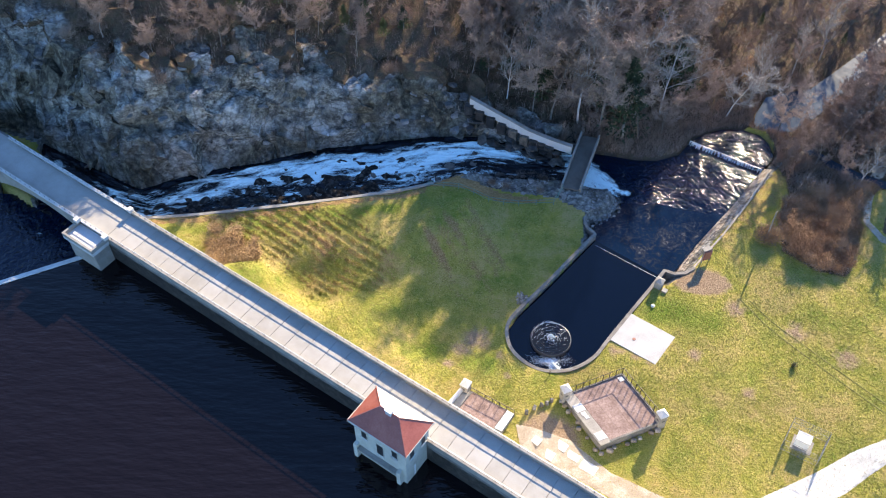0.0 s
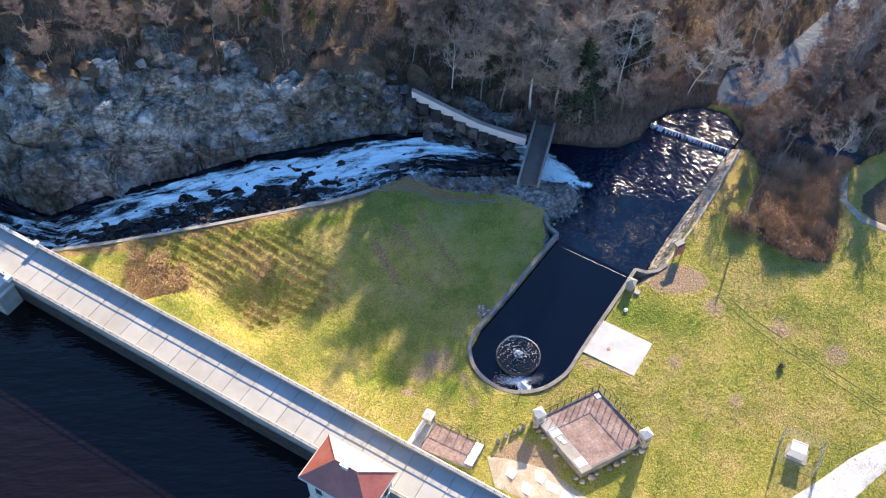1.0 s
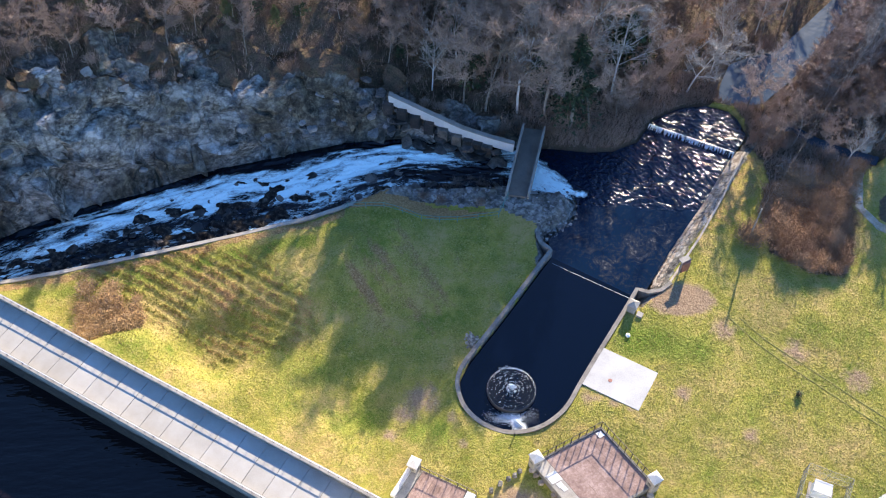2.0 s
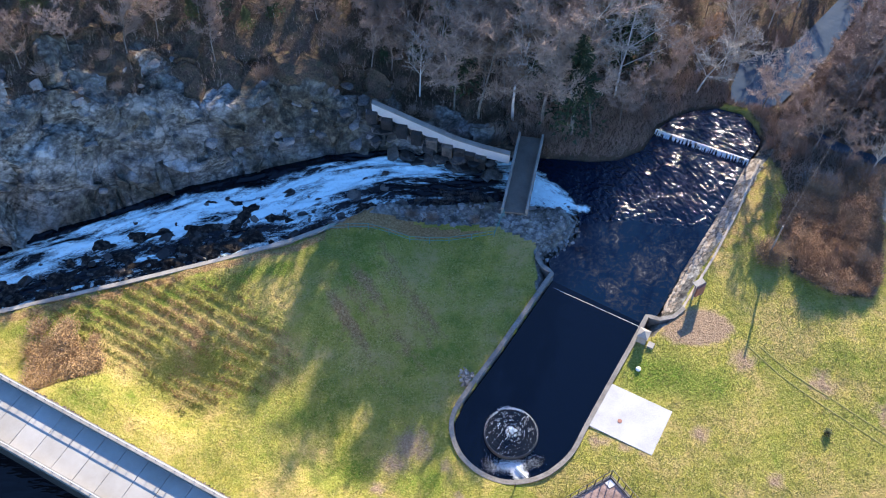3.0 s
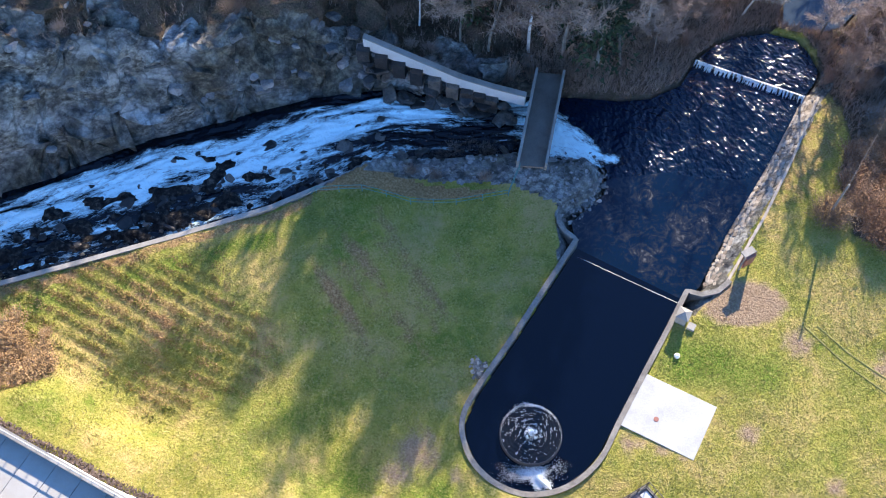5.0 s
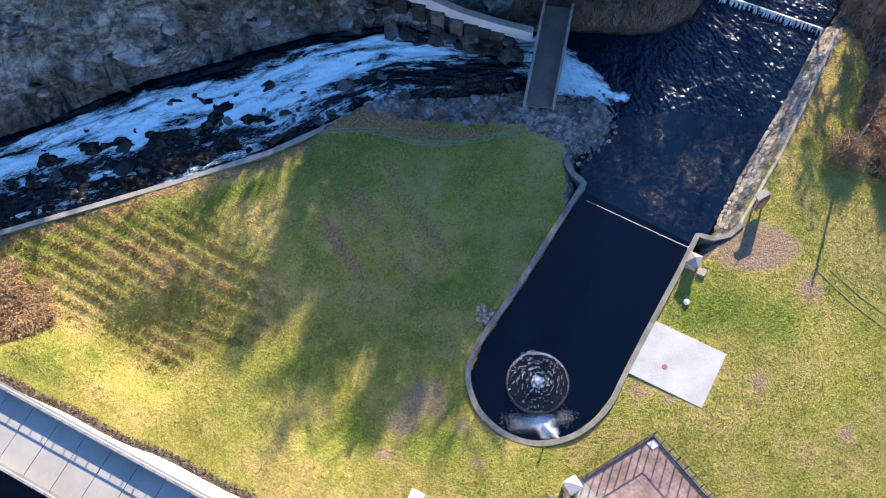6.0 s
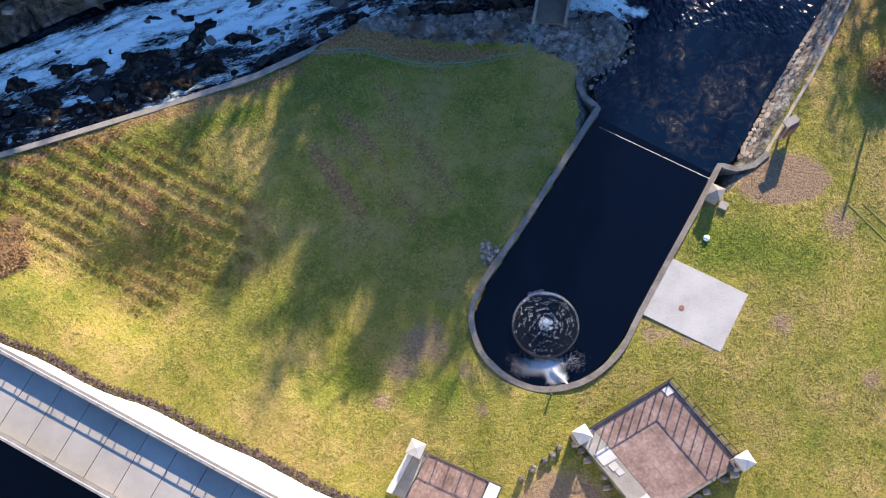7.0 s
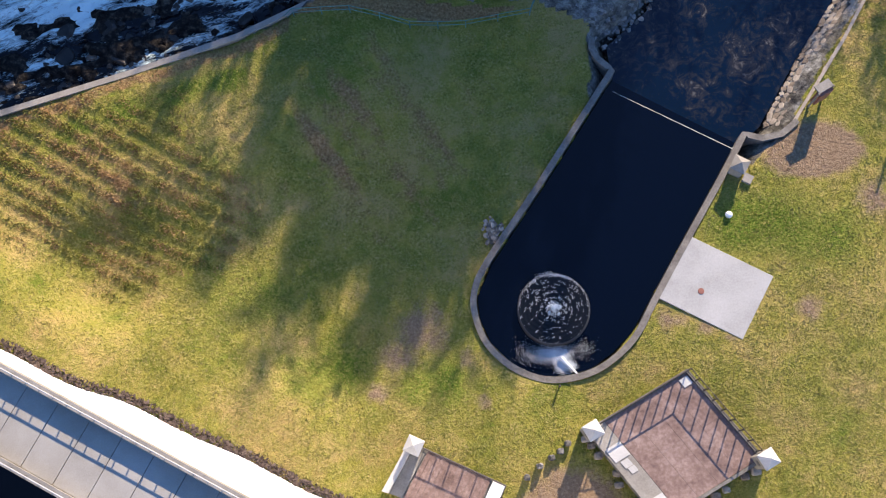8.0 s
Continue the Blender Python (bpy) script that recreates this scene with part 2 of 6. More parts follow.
FACING = material("pale_bank_stone", [(0.13, 0.1, 0.075), (0.25, 0.205, 0.16), (0.38, 0.33, 0.27)], 0.9, 6, 0.9, 0.5, per_object=0.35)
GRAVEL = material("pale_gravel", [(0.36, 0.35, 0.32), (0.47, 0.46, 0.43), (0.55, 0.54, 0.51)], 0.8, 12, 0.95, 0.4)
BARK = material("grey_bark", [(0.1, 0.085, 0.068), (0.19, 0.165, 0.138), (0.3, 0.265, 0.225)], 1.5, 12, 0.95, 0.4, per_object=0.35)
PALEBARK = material("pale_bark", [(0.3, 0.28, 0.25), (0.48, 0.46, 0.42), (0.62, 0.6, 0.56)], 1.5, 12, 0.9, 0.3)
TWIG = material("brown_twigs", [(0.15, 0.105, 0.08), (0.27, 0.19, 0.145), (0.38, 0.28, 0.22)], 0.25, 6, 0.95, 0, per_object=0.35)
PALETWIG = material("pale_twigs", [(0.19, 0.165, 0.14), (0.3, 0.265, 0.23), (0.4, 0.36, 0.32)], 0.4, 6, 0.95, 0)
NEEDLE = material("evergreen_needles", [(0.018, 0.03, 0.01), (0.04, 0.062, 0.018), (0.09, 0.1, 0.03)], 0.4, 6, 0.8, 0, per_object=0.3)
RUSSET = material("russet_leaves", [(0.12, 0.06, 0.03), (0.25, 0.13, 0.06), (0.36, 0.21, 0.11)], 0.5, 6, 0.9, 0, per_object=0.3)
STRAW = material("dry_grass", [(0.18, 0.14, 0.045), (0.3, 0.25, 0.09), (0.42, 0.34, 0.15)], 0.4, 5, 0.95, 0)
TUFT = material("green_grass", [(0.14, 0.165, 0.024), (0.28, 0.26, 0.058), (0.41, 0.33, 0.115)], 0.2, 5, 0.95, 0)
BROWNTUFT = material("brown_brush", [(0.2, 0.12, 0.05), (0.36, 0.22, 0.095), (0.48, 0.33, 0.16)], 0.4, 5, 0.95, 0)
RED = material("red_brown_paint", [(0.16, 0.05, 0.035), (0.26, 0.1, 0.07)], 1.5, 9, 0.6, 0.1)
WHITE = material("white_paint", [(0.72, 0.72, 0.7), (0.82, 0.82, 0.8)], 1.5, 9, 0.5, 0.05)
FOAM = material("foam", [(0.55, 0.6, 0.64), (0.8, 0.83, 0.85), (0.88, 0.9, 0.9)], 1.2, 9, 0.9, 0.7)
SPRAY = material("white_spray", [(0.7, 0.76, 0.8), (0.84, 0.87, 0.88), (0.9, 0.91, 0.91)], 1.2, 9, 0.5, 0.5)
_n, _l = SPRAY.node_tree.nodes, SPRAY.node_tree.links
_back, _mix = _n.new("ShaderNodeBsdfTranslucent"), _n.new("ShaderNodeMixShader")
_back.inputs["Color"].default_value, _mix.inputs[0].default_value = (0.9, 0.93, 0.95, 1), 0.5
_l.new(_n["Principled BSDF"].outputs[0], _mix.inputs[1])
_l.new(_back.outputs[0], _mix.inputs[2])
_l.new(_mix.outputs[0], _n["Material Output"].inputs["Surface"])
RESERVOIR = water_material("reservoir_water", (0.006, 0.0038, 0.0044), 0.9, 1.0, rough=0.07, dist=0.12, stretch=(0.5, 1.5, 1), turn=-15)
POOL = water_material("pool_water", (0.0006, 0.0016, 0.006), 2.4, 0.06, rough=0.04)
RIVER = water_material("river_water", (0.0015, 0.007, 0.02), 1.7, 1.0, rough=0.09, dist=0.225, stretch=(1.15, 0.85, 1), turn=-28)
CALM = water_material("calm_water", (0.0015, 0.007, 0.02), 1.6, 0.1, rough=0.06, scum=True)
# the low sky's glare on the upper river is painted into this grey-blue base
GLAREWATER = water_material("sky_glare_water", (0.03, 0.045, 0.065), 1.6, 0.25, rough=0.12)
RAPIDS = water_material("rapids_water", (0.002, 0.004, 0.008), 2.2, 0.9, foam=True, rough=0.12, dist=0.2)
BELL = water_material("falling_water", (0.006, 0.007, 0.009), 6.0, 0.35, rough=0.15, dist=0.05)


# ---- shape helpers ----
def thing(name, label, category, group="", kind="", at=(0, 0, 0)):
    ob = new(name)
    ob.location = at
    return tagged(ob, label, category, group, kind)


def part(name, bm, mat, parent=None, label="", kind="", smooth=False):
    me = bpy.data.meshes.new(name)
    bm.to_mesh(me)
    bm.free()
    me.materials.append(mat)
    if smooth:
        me.polygons.foreach_set("use_smooth", [True] * len(me.polygons))
    ob = new(name, me)
    if parent is not None:
        ob.parent = parent
        ob.matrix_parent_inverse = Matrix.Translation(parent.location).inverted() if parent.parent is None else Matrix()
    return tagged(ob, label, kind=kind)


def prism(bm, poly, z0, z1):
    """Upright solid on a plan polygon; z0 and z1 may be lists, a height a corner."""
    k = len(poly)
    z0 = z0 if isinstance(z0, (list, tuple)) else [z0] * k
    z1 = z1 if isinstance(z1, (list, tuple)) else [z1] * k
    lo = [bm.verts.new((p[0], p[1], z)) for p, z in zip(poly, z0)]
    hi = [bm.verts.new((p[0], p[1], z)) for p, z in zip(poly, z1)]
    bm.faces.new(lo[::-1])
    bm.faces.new(hi)
    for i in range(k):
        j = (i + 1) % k
        bm.faces.new((lo[i], lo[j], hi[j], hi[i]))
    bmesh.ops.recalc_face_normals(bm, faces=bm.faces[:])
    return bm


def tube(bm, a, b, r0, r1=None, sides=6, caps=True):
    a, b = Vector(a), Vector(b)
    r1 = r0 if r1 is None else r1
    d = (b - a).normalized()
    s = d.cross(Vector((0.3, 0.2, 1))).normalized() if abs(d.z) < 0.95 else d.cross(Vector((1, 0, 0))).normalized()
    q = d.cross(s)
    rings = []
    for p, r in ((a, r0), (b, r1)):
        rings.append([bm.verts.new(p + (s * math.cos(2 * math.pi * i / sides) + q * math.sin(2 * math.pi * i / sides)) * r) for i in range(sides)])
    for i in range(sides):
        j = (i + 1) % sides
        bm.faces.new((rings[0][i], rings[0][j], rings[1][j], rings[1][i]))
    if caps:
        bm.faces.new(rings[0][::-1])
        bm.faces.new(rings[1])
    return bm


def boulder(bm, c, size, seed, flat=0.7, rough=0.3):
    """An angular, uneven stone."""
    start = len(bm.verts)
    bmesh.ops.create_icosphere(bm, subdivisions=2, radius=1.0)
    bm.verts.ensure_lookup_table()
    turn = Euler((seed * 1.3, seed * 0.7, seed * 2.1)).to_matrix()
    for v in bm.verts[start:]:
        p = turn @ v.co
        q = Vector([math.copysign(abs(k) ** 0.6, k) for k in p])
        k = 1 + rough * noise.noise(q * 1.4 + Vector((seed * 7.1, seed * 3.3, 0)))
        w = q * k
        v.co = Vector(c) + Vector((w.x * size[0], w.y * size[1], w.z * size[2] * flat))
    return bm


def interp(x, xs, ys):
    return np.interp(x, xs, ys)


def signed(px, py, poly):
    """Distance to a polygon's outline, negative inside."""
    best = np.full(px.shape, 1e9)
    inside = np.zeros(px.shape, bool)
    for (x0, y0), (x1, y1) in zip(poly, poly[1:] + poly[:1]):
        ex, ey = x1 - x0, y1 - y0
        t = np.clip(((px - x0) * ex + (py - y0) * ey) / (ex * ex + ey * ey + 1e-9), 0, 1)
        best = np.minimum(best, np.hypot(px - x0 - t * ex, py - y0 - t * ey))
        cross = ((y0 > py) != (y1 > py)) & (px < (x1 - x0) * (py - y0) / ((y1 - y0) or 1e-9) + x0)
        inside ^= cross
    return np.where(inside, -best, best)


def step(v, a, b):
    t = np.clip((v - a) / (b - a), 0, 1)
    return t * t * (3 - 2 * t)


# ---- plan ----
WATER, RIVER_Z, DECK_Z = 6.2, -1.0, 10.2
AX = Vector((math.cos(radians(-32.1)), math.sin(radians(-32.1)), 0))
NX = Vector((-AX.y, AX.x, 0))
C0 = Vector((-14.0, 61.15, 0))


def on_dam(a, b, z=0.0):
    p = C0 + AX * a + NX * b
    return (p.x, p.y, z)


POOL_EDGE = [(19.4, 90.9), (12.65, 82.15), (8.2, 76.65), (6.85, 74.25), (6.85, 72.55), (7.5, 70.65), (8.9, 68.9), (10.75, 67.85), (12.6, 67.62),
             (14.7, 68.0), (16.45, 69.0), (18.1, 70.4), (19.9, 72.9), (23.2, 77.5), (26.3, 81.8), (28.3, 84.6)]
RIVER_EDGE = [(19.2, 89.9), (19.6, 91.2), (19.5, 94.2), (23.5, 97.3), (24.1, 100.1), (22.7, 102.5), (17.5, 102.5), (19.5, 110), (22.5, 109.6), (27, 108.7), (30.4, 108.7), (34, 110.2),
              (36.3, 113.3), (38.7, 114.9), (41.4, 116.0), (45.0, 116.2), (47.8, 114.9), (48.7, 113.2), (49.1, 110.4), (48.5, 109.1), (46.8, 107.3), (41.2, 99.7), (34.5, 91.3), (30.6, 85.9), (28.2, 84.2)]
UPPER_EDGE = [(46.9, 117.3), (47.3, 118.2), (47.8, 120), (50.3, 124.4), (53.5, 125.8), (58.3, 127), (63, 131.4), (71, 139), (77, 145.5), (92, 160), (110, 176), (114, 172), (96, 156), (78.5, 141.4), (72, 135.6),
              (64.5, 127), (61.3, 123.2), (57.4, 119.6), (54.7, 117.4), (53.4, 116.2), (51.4, 115.7), (48.8, 116.5)]
SIDE_EDGE = [(52.2, 113.8), (54.5, 110.8), (57.1, 108.0), (60.4, 105.7), (65, 103.4), (66, 104.9), (61.6, 107.0), (58.7, 109.0), (56.6, 111.1), (54.2, 113.4)]
EAST_WOOD = [(47.8, 108.6), (49.3, 104.5), (49.2, 101.0), (46.6, 97.0), (46.0, 89.5), (50, 86.4), (55.2, 85.4), (57.2, 88.5), (59.0, 94), (60.2, 99.5), (65, 103.6), (75, 107), (110, 112), (300, 140), (300, 500), (60, 500), (43, 118.5), (46, 116.2), (48.3, 115.1), (49.2, 112.5)]
BROWN_RING = [(63.2, 97.5), (62.0, 94.5), (63.8, 91.5), (69, 88.5), (80, 90), (80, 101), (68, 101)]
NEAR = [(17.5, 102.0), (8, 102.2), (1.5, 102.2), (-0.2, 101.4), (-9.8, 96.1), (-26.7, 91.5), (-37.6, 88.5), (-46, 86.0), (-60, 80)]
FAR = [(19.5, 110), (10, 110.8), (2.7, 112.1), (-6.1, 111.3), (-16.4, 108.3), (-22.7, 106.7), (-31.7, 102.7), (-40.4, 99.5), (-48.5, 94.8), (-56, 98), (-66, 103)]
CHANNEL = NEAR + FAR[::-1]
LEVELS = [(20, 73, 0.2), (30, 72, 0.4), (45, 70, -1), (42, 58, -1.2), (60, 80, -0.8), (16, 58, -0.5), (8, 61, 0.8), (0, 62.4, 1.2), (-8, 63.6, 2.6), (-16, 67.3, 3.6),
          (-24, 71.2, 6.2), (-30, 75.0, 8.2), (-44, 84.5, 6.6), (-20, 78, 2.3), (-24, 85, 4.2), (-32, 82, 5), (-10, 95, 3.2), (-3, 72, 0.5), (4, 75, 0.4), (9, 97, 0.6),
          (18, 93, 0.3), (11, 83.5, 0.15), (7, 78.5, 0.15), (15.5, 89, 0.15), (4.8, 73, 0.2), (1, 78, 0.2), (26, 50, -0.4), (35, 88, 0.2), (47, 100, 0), (-38, 87.3, 5.1), (-41, 86.6, 5.8), (-32, 89.2, 4.6), (-26, 90.8, 4.2), (-22, 92.0, 4.0), (-18, 93.0, 3.85), (-14, 94.2, 3.7), (-9.5, 95.4, 3.5), (-6, 97.3, 2.6)]


def channel_z(x):
    return interp(x, [-62, -45, -25, -10, 0, 16, 30], [4.2, 3.0, 1.7, 0.8, 0.1, -0.8, -1.0])


def far_y(x):
    return interp(x, [-300, -90, -66, -56, -48.5, -40.4, -31.7, -22.7, -16.4, -6.1, 2.7, 10, 19.5, 27, 30.4, 34, 36.3, 38.7, 41.4, 45, 46.3, 47.2, 47.8, 50.3, 53.5, 58.3, 63, 71, 77, 92, 300],
                  [150, 112, 103, 98, 94.8, 99.5, 102.7, 106.7, 108.3, 111.3, 112.1, 110.8, 110, 108.7, 108.7, 110.2, 113.3, 114.9, 116, 116.3, 117, 118, 120.2, 124.6, 126, 127.2, 131.6, 139.2, 145.7, 160.2, 350])


GREEN = {}


def furrows(x, y):
    """Where the old furrows lie, and the ridges across them."""
    mask = np.exp(-(((x + 22) / 12) ** 2 + ((y - 85.2 + (x + 22) * 0.2) / 6.5) ** 2) ** 1.5)
    across = (x * 0.531 + y * 0.847) * 4.7 + 1.0 * np.sin(x * 0.3) + 0.7 * np.sin(y * 0.5 + x * 0.13)
    return mask, 0.5 + 0.5 * np.sin(across)


def NEAR_DIST(x, y):
    """Distance from the channel's lawn-side edge."""
    return np.abs(signed(x, y, CHANNEL)) + 0.15 * np.sin(x * 0.9)


def ground_z(x, y, want="z"):
    x, y = np.asarray(x, float), np.asarray(y, float)
    wsum, z = np.zeros(x.shape), np.zeros(x.shape)
    for lx, ly, lz in LEVELS:
        w = 1.0 / ((x - lx) ** 2 + (y - ly) ** 2 + 4.0) ** 2
        wsum += w
        z += w * lz
    z /= wsum
    z = z + 0.12 * np.sin(x * 0.31 + 1) * np.cos(y * 0.27)
    # hill and cliff beyond the water
    d = (y - far_y(x)) * 0.86
    h = interp(x, [-80, -60, -45, -34, -20, -7, 0, 8, 18, 25, 90], [17, 16, 14, 12, 8.6, 8.0, 5.0, 2.6, 1.8, 1.4, 1.0])
    w = interp(x, [-80, -40, -10, 5, 25], [6.0, 5.0, 3.6, 2.6, 2.5])
    rise = interp(x, [-80, -40, -10, 28, 38, 70], [0.62, 0.6, 0.42, 0.42, 0.12, 0.06])
    hill = channel_z(x) + h * np.clip(d / w, 0, 1) ** 0.8 + rise * 75 * (1 - np.exp(-np.maximum(d - w, 0) / 75))
    z = np.where(d > 0, hill, z)
    # rough ground on the east bank
    east = step(-signed(x, y, EAST_WOOD), -0.6, 1.4)
    z = np.where((d <= 0), z + east * (0.25 + 0.3 * noise_field(x * 0.07, y * 0.07, 6)), z)
    # furrows along the slope of the lawn
    furrow, rows = furrows(x, y)
    z = np.where(d <= 0, z + 0.1 * furrow * rows, z)
    ch = signed(x, y, CHANNEL)
    z = np.where(ch < 0.0, channel_z(x) - 1.0, z)
    rv = signed(x, y, RIVER_EDGE)
    z = np.where(rv < 0.2, -2.4, np.where((rv < 1.9) & (d < 0), np.minimum(z, np.where(x > 28.5, np.where(y < 108, -1.25 + 0.78 * rv, -0.58 + 0.6 * rv), -2.0 + 1.3 * rv)), z))
    for pool in (UPPER_EDGE, SIDE_EDGE):
        up = signed(x, y, pool)
        z = np.where(up < 0.1, -1.4, np.where((up < 2.0) & (d < 0), np.minimum(z, -0.5 + 0.45 * up), z))
    pl = signed(x, y, POOL_EDGE)
    z = np.where(pl < 0.1, -2.6, z)
    # reservoir bed and what the dam stands on
    ax = (x - C0.x) * AX.x + (y - C0.y) * AX.y
    b = (x - C0.x) * NX.x + (y - C0.y) * NX.y
    z = np.where((b < 2.0) & (ax > -42), np.minimum(z, 0.0), z)
    z = np.where((b < -2.0) & (ax <= -38) & (d < 0), 1.5, z)
    if want == "z":
        return z
    brush = step(noise_field(x * 0.08, y * 0.08, 3), 0.0, 0.3)
    lit = step(d, -0.5, 0.6) + east * 1.0 + 0.9 * step(-signed(x, y, BROWN_RING), -0.3, 0.5)
    far = step(x, 75, 95) + step(y, 118, 122)
    rock = np.where((d > -1) & (d < w + 1.2) & (x < 19), 1.0, 0.0) + np.where(ch < 0.3, 1.0, 0.0)
    rock = rock + 0.85 * step(13 - d, 0, 5) * (d > 0) * step(-x, 12, 30) * brush
    rock = np.maximum(rock, np.where((signed(x, y, [(-1, 100.3), (14, 98.3), (19, 95.2), (24, 97.6), (24.2, 101), (18, 103), (2, 102.5)]) < 0), 0.9, 0))
    rock = np.maximum(rock, np.where((rv < 1.9) & (d < 0) & (y < 110), 0.8, 0))
    dry = furrow * (0.16 + 0.36 * rows + 0.3 * noise_field(x * 0.06, y * 0.06, 12))
    dry = np.maximum(dry, np.exp(-(((x - 0) / 8) ** 2 + ((y - 87) / 9) ** 2)) * (0.5 + 0.55 * noise_field(x * 0.12 + y * 0.05, y * 0.04, 21)))
    dry = np.maximum(dry, 1.1 * np.exp(-(((x + 32.3) / 3.2) ** 2 + ((y - 82) / 2.6) ** 2)))
    dry = np.maximum(dry, 0.95 * (signed(x, y, [(-10, 97.7), (0, 101.4), (5, 99), (13, 97.6), (8, 96.9), (-1, 98)]) < 0))
    dry = np.maximum(dry, 0.5 * step(-np.abs((x - 44) * 0.8 - (y - 99) * 0.6), -4.5, -1.5) * step(y, 90, 95) * (x > 36))
    bare = 0.95 * np.exp(-(((x - 34) / 4.5) ** 2 + ((y - 83.2) / 2.6) ** 2) ** 2)
    bare = np.maximum(bare, 0.85 * np.exp(-(((x - 12) / 4.5) ** 2 + ((y - 57.8) / 3.8) ** 2) ** 2))
    for px, py, r in ((2.5, 72, 3.0), (0.5, 70, 2.0), (5.5, 69.5, 1.0), (31.5, 71, 1.6), (20.8, 71, 1.2), (46, 76, 2.4), (52, 72, 2.5), (38, 79, 2.2), (38, 66, 1.5), (23.5, 70.2, 1.0), (21.8, 71.0, 0.9), (25.2, 69.2, 0.8), (6.6, 66.2, 0.9), (-1.2, 67.5, 1.2)):
        bare = np.maximum(bare, 0.66 * np.exp(-((x - px) ** 2 + (y - py) ** 2) / (r * r)))
    # straw verge along the channel wall, lush green in the damp parts
    verge = NEAR_DIST(x, y)
    dry = np.maximum(dry, np.where((x < -6) & (x > -46), 0.62 * step(-np.abs(verge - 1.0), -0.9, -0.4), 0))
    lush = 0.85 * step(-np.abs(verge - 3.3), -1.7, -0.4) * (x < -9) * (x > -24) + 0.5 * step(-np.abs(verge - 3.0), -1.2, -0.4) * (x <= -24) * (x > -46)
    for px, py, rx, ry, k in ((28.5, 79, 4.5, 3.5, 0.95), (33, 76, 5, 3, 0.6), (-4, 70.5, 5, 3.5, 0.75), (-9, 75.5, 5, 3, 0.6), (-12, 86, 3, 2.5, 0.6), (3, 67.5, 3, 2.5, 0.8), (36, 90, 3, 4, 0.5),
                              (50, 84, 7, 2, 0.45), (22, 57, 3, 4, 0.5), (32, 58, 5, 4, 0.4)):
        lush = np.maximum(lush, k * np.exp(-((x - px) / rx) ** 2 - ((y - py) / ry) ** 2))
    GREEN[want] = np.clip(lush * (0.75 + 0.4 * noise_field(x * 0.09, y * 0.09, 33)), 0, 1)
    return z, np.clip(dry, 0, 1.2), np.clip(bare, 0, 1), np.clip(np.maximum(lit, far), 0, 1.2), np.clip(rock, 0, 1.2), d, w, ch


def noise_field(x, y, seed):
    r = np.random.RandomState(seed)
    v = np.zeros(np.shape(x))
    for k in range(5):
        a, ph, f = r.rand() * 6.28, r.rand() * 6.28, 1.3 ** k * (1 + r.rand())
        v = v + np.sin((x * math.cos(a) + y * math.sin(a)) * f * 6.28 + ph) / (1 + 0.4 * k)
    return v / 2.2


GRID = {}


def zat(x, y):
    """Ground height at one place, from the ground's own grid."""
    xs, ys, z = GRID["x"], GRID["y"], GRID["z"]
    i = min(max(int(np.searchsorted(xs, x)) - 1, 0), len(xs) - 2)
    j = min(max(int(np.searchsorted(ys, y)) - 1, 0), len(ys) - 2)
    u, v = (x - xs[i]) / (xs[i + 1] - xs[i]), (y - ys[j]) / (ys[j + 1] - ys[j])
    return float((z[j, i] * (1 - u) + z[j, i + 1] * u) * (1 - v) + (z[j + 1, i] * (1 - u) + z[j + 1, i + 1] * u) * v)


def beside(x, y, poly):
    """Distance of one place from a polygon, negative inside."""
    return float(signed(np.array([x]), np.array([y]), poly)[0])


# ---- ground ----
def axis(lo, hi, fine, start, stop):
    v = list(np.arange(lo, hi, fine))
    g, p = fine, v[-1]
    while p < stop:
        g *= 1.25
        p += g
        v.append(p)
    g, p = fine, v[0]
    while p > start:
        g *= 1.25
        p -= g
        v.insert(0, p)
    return np.array(v)


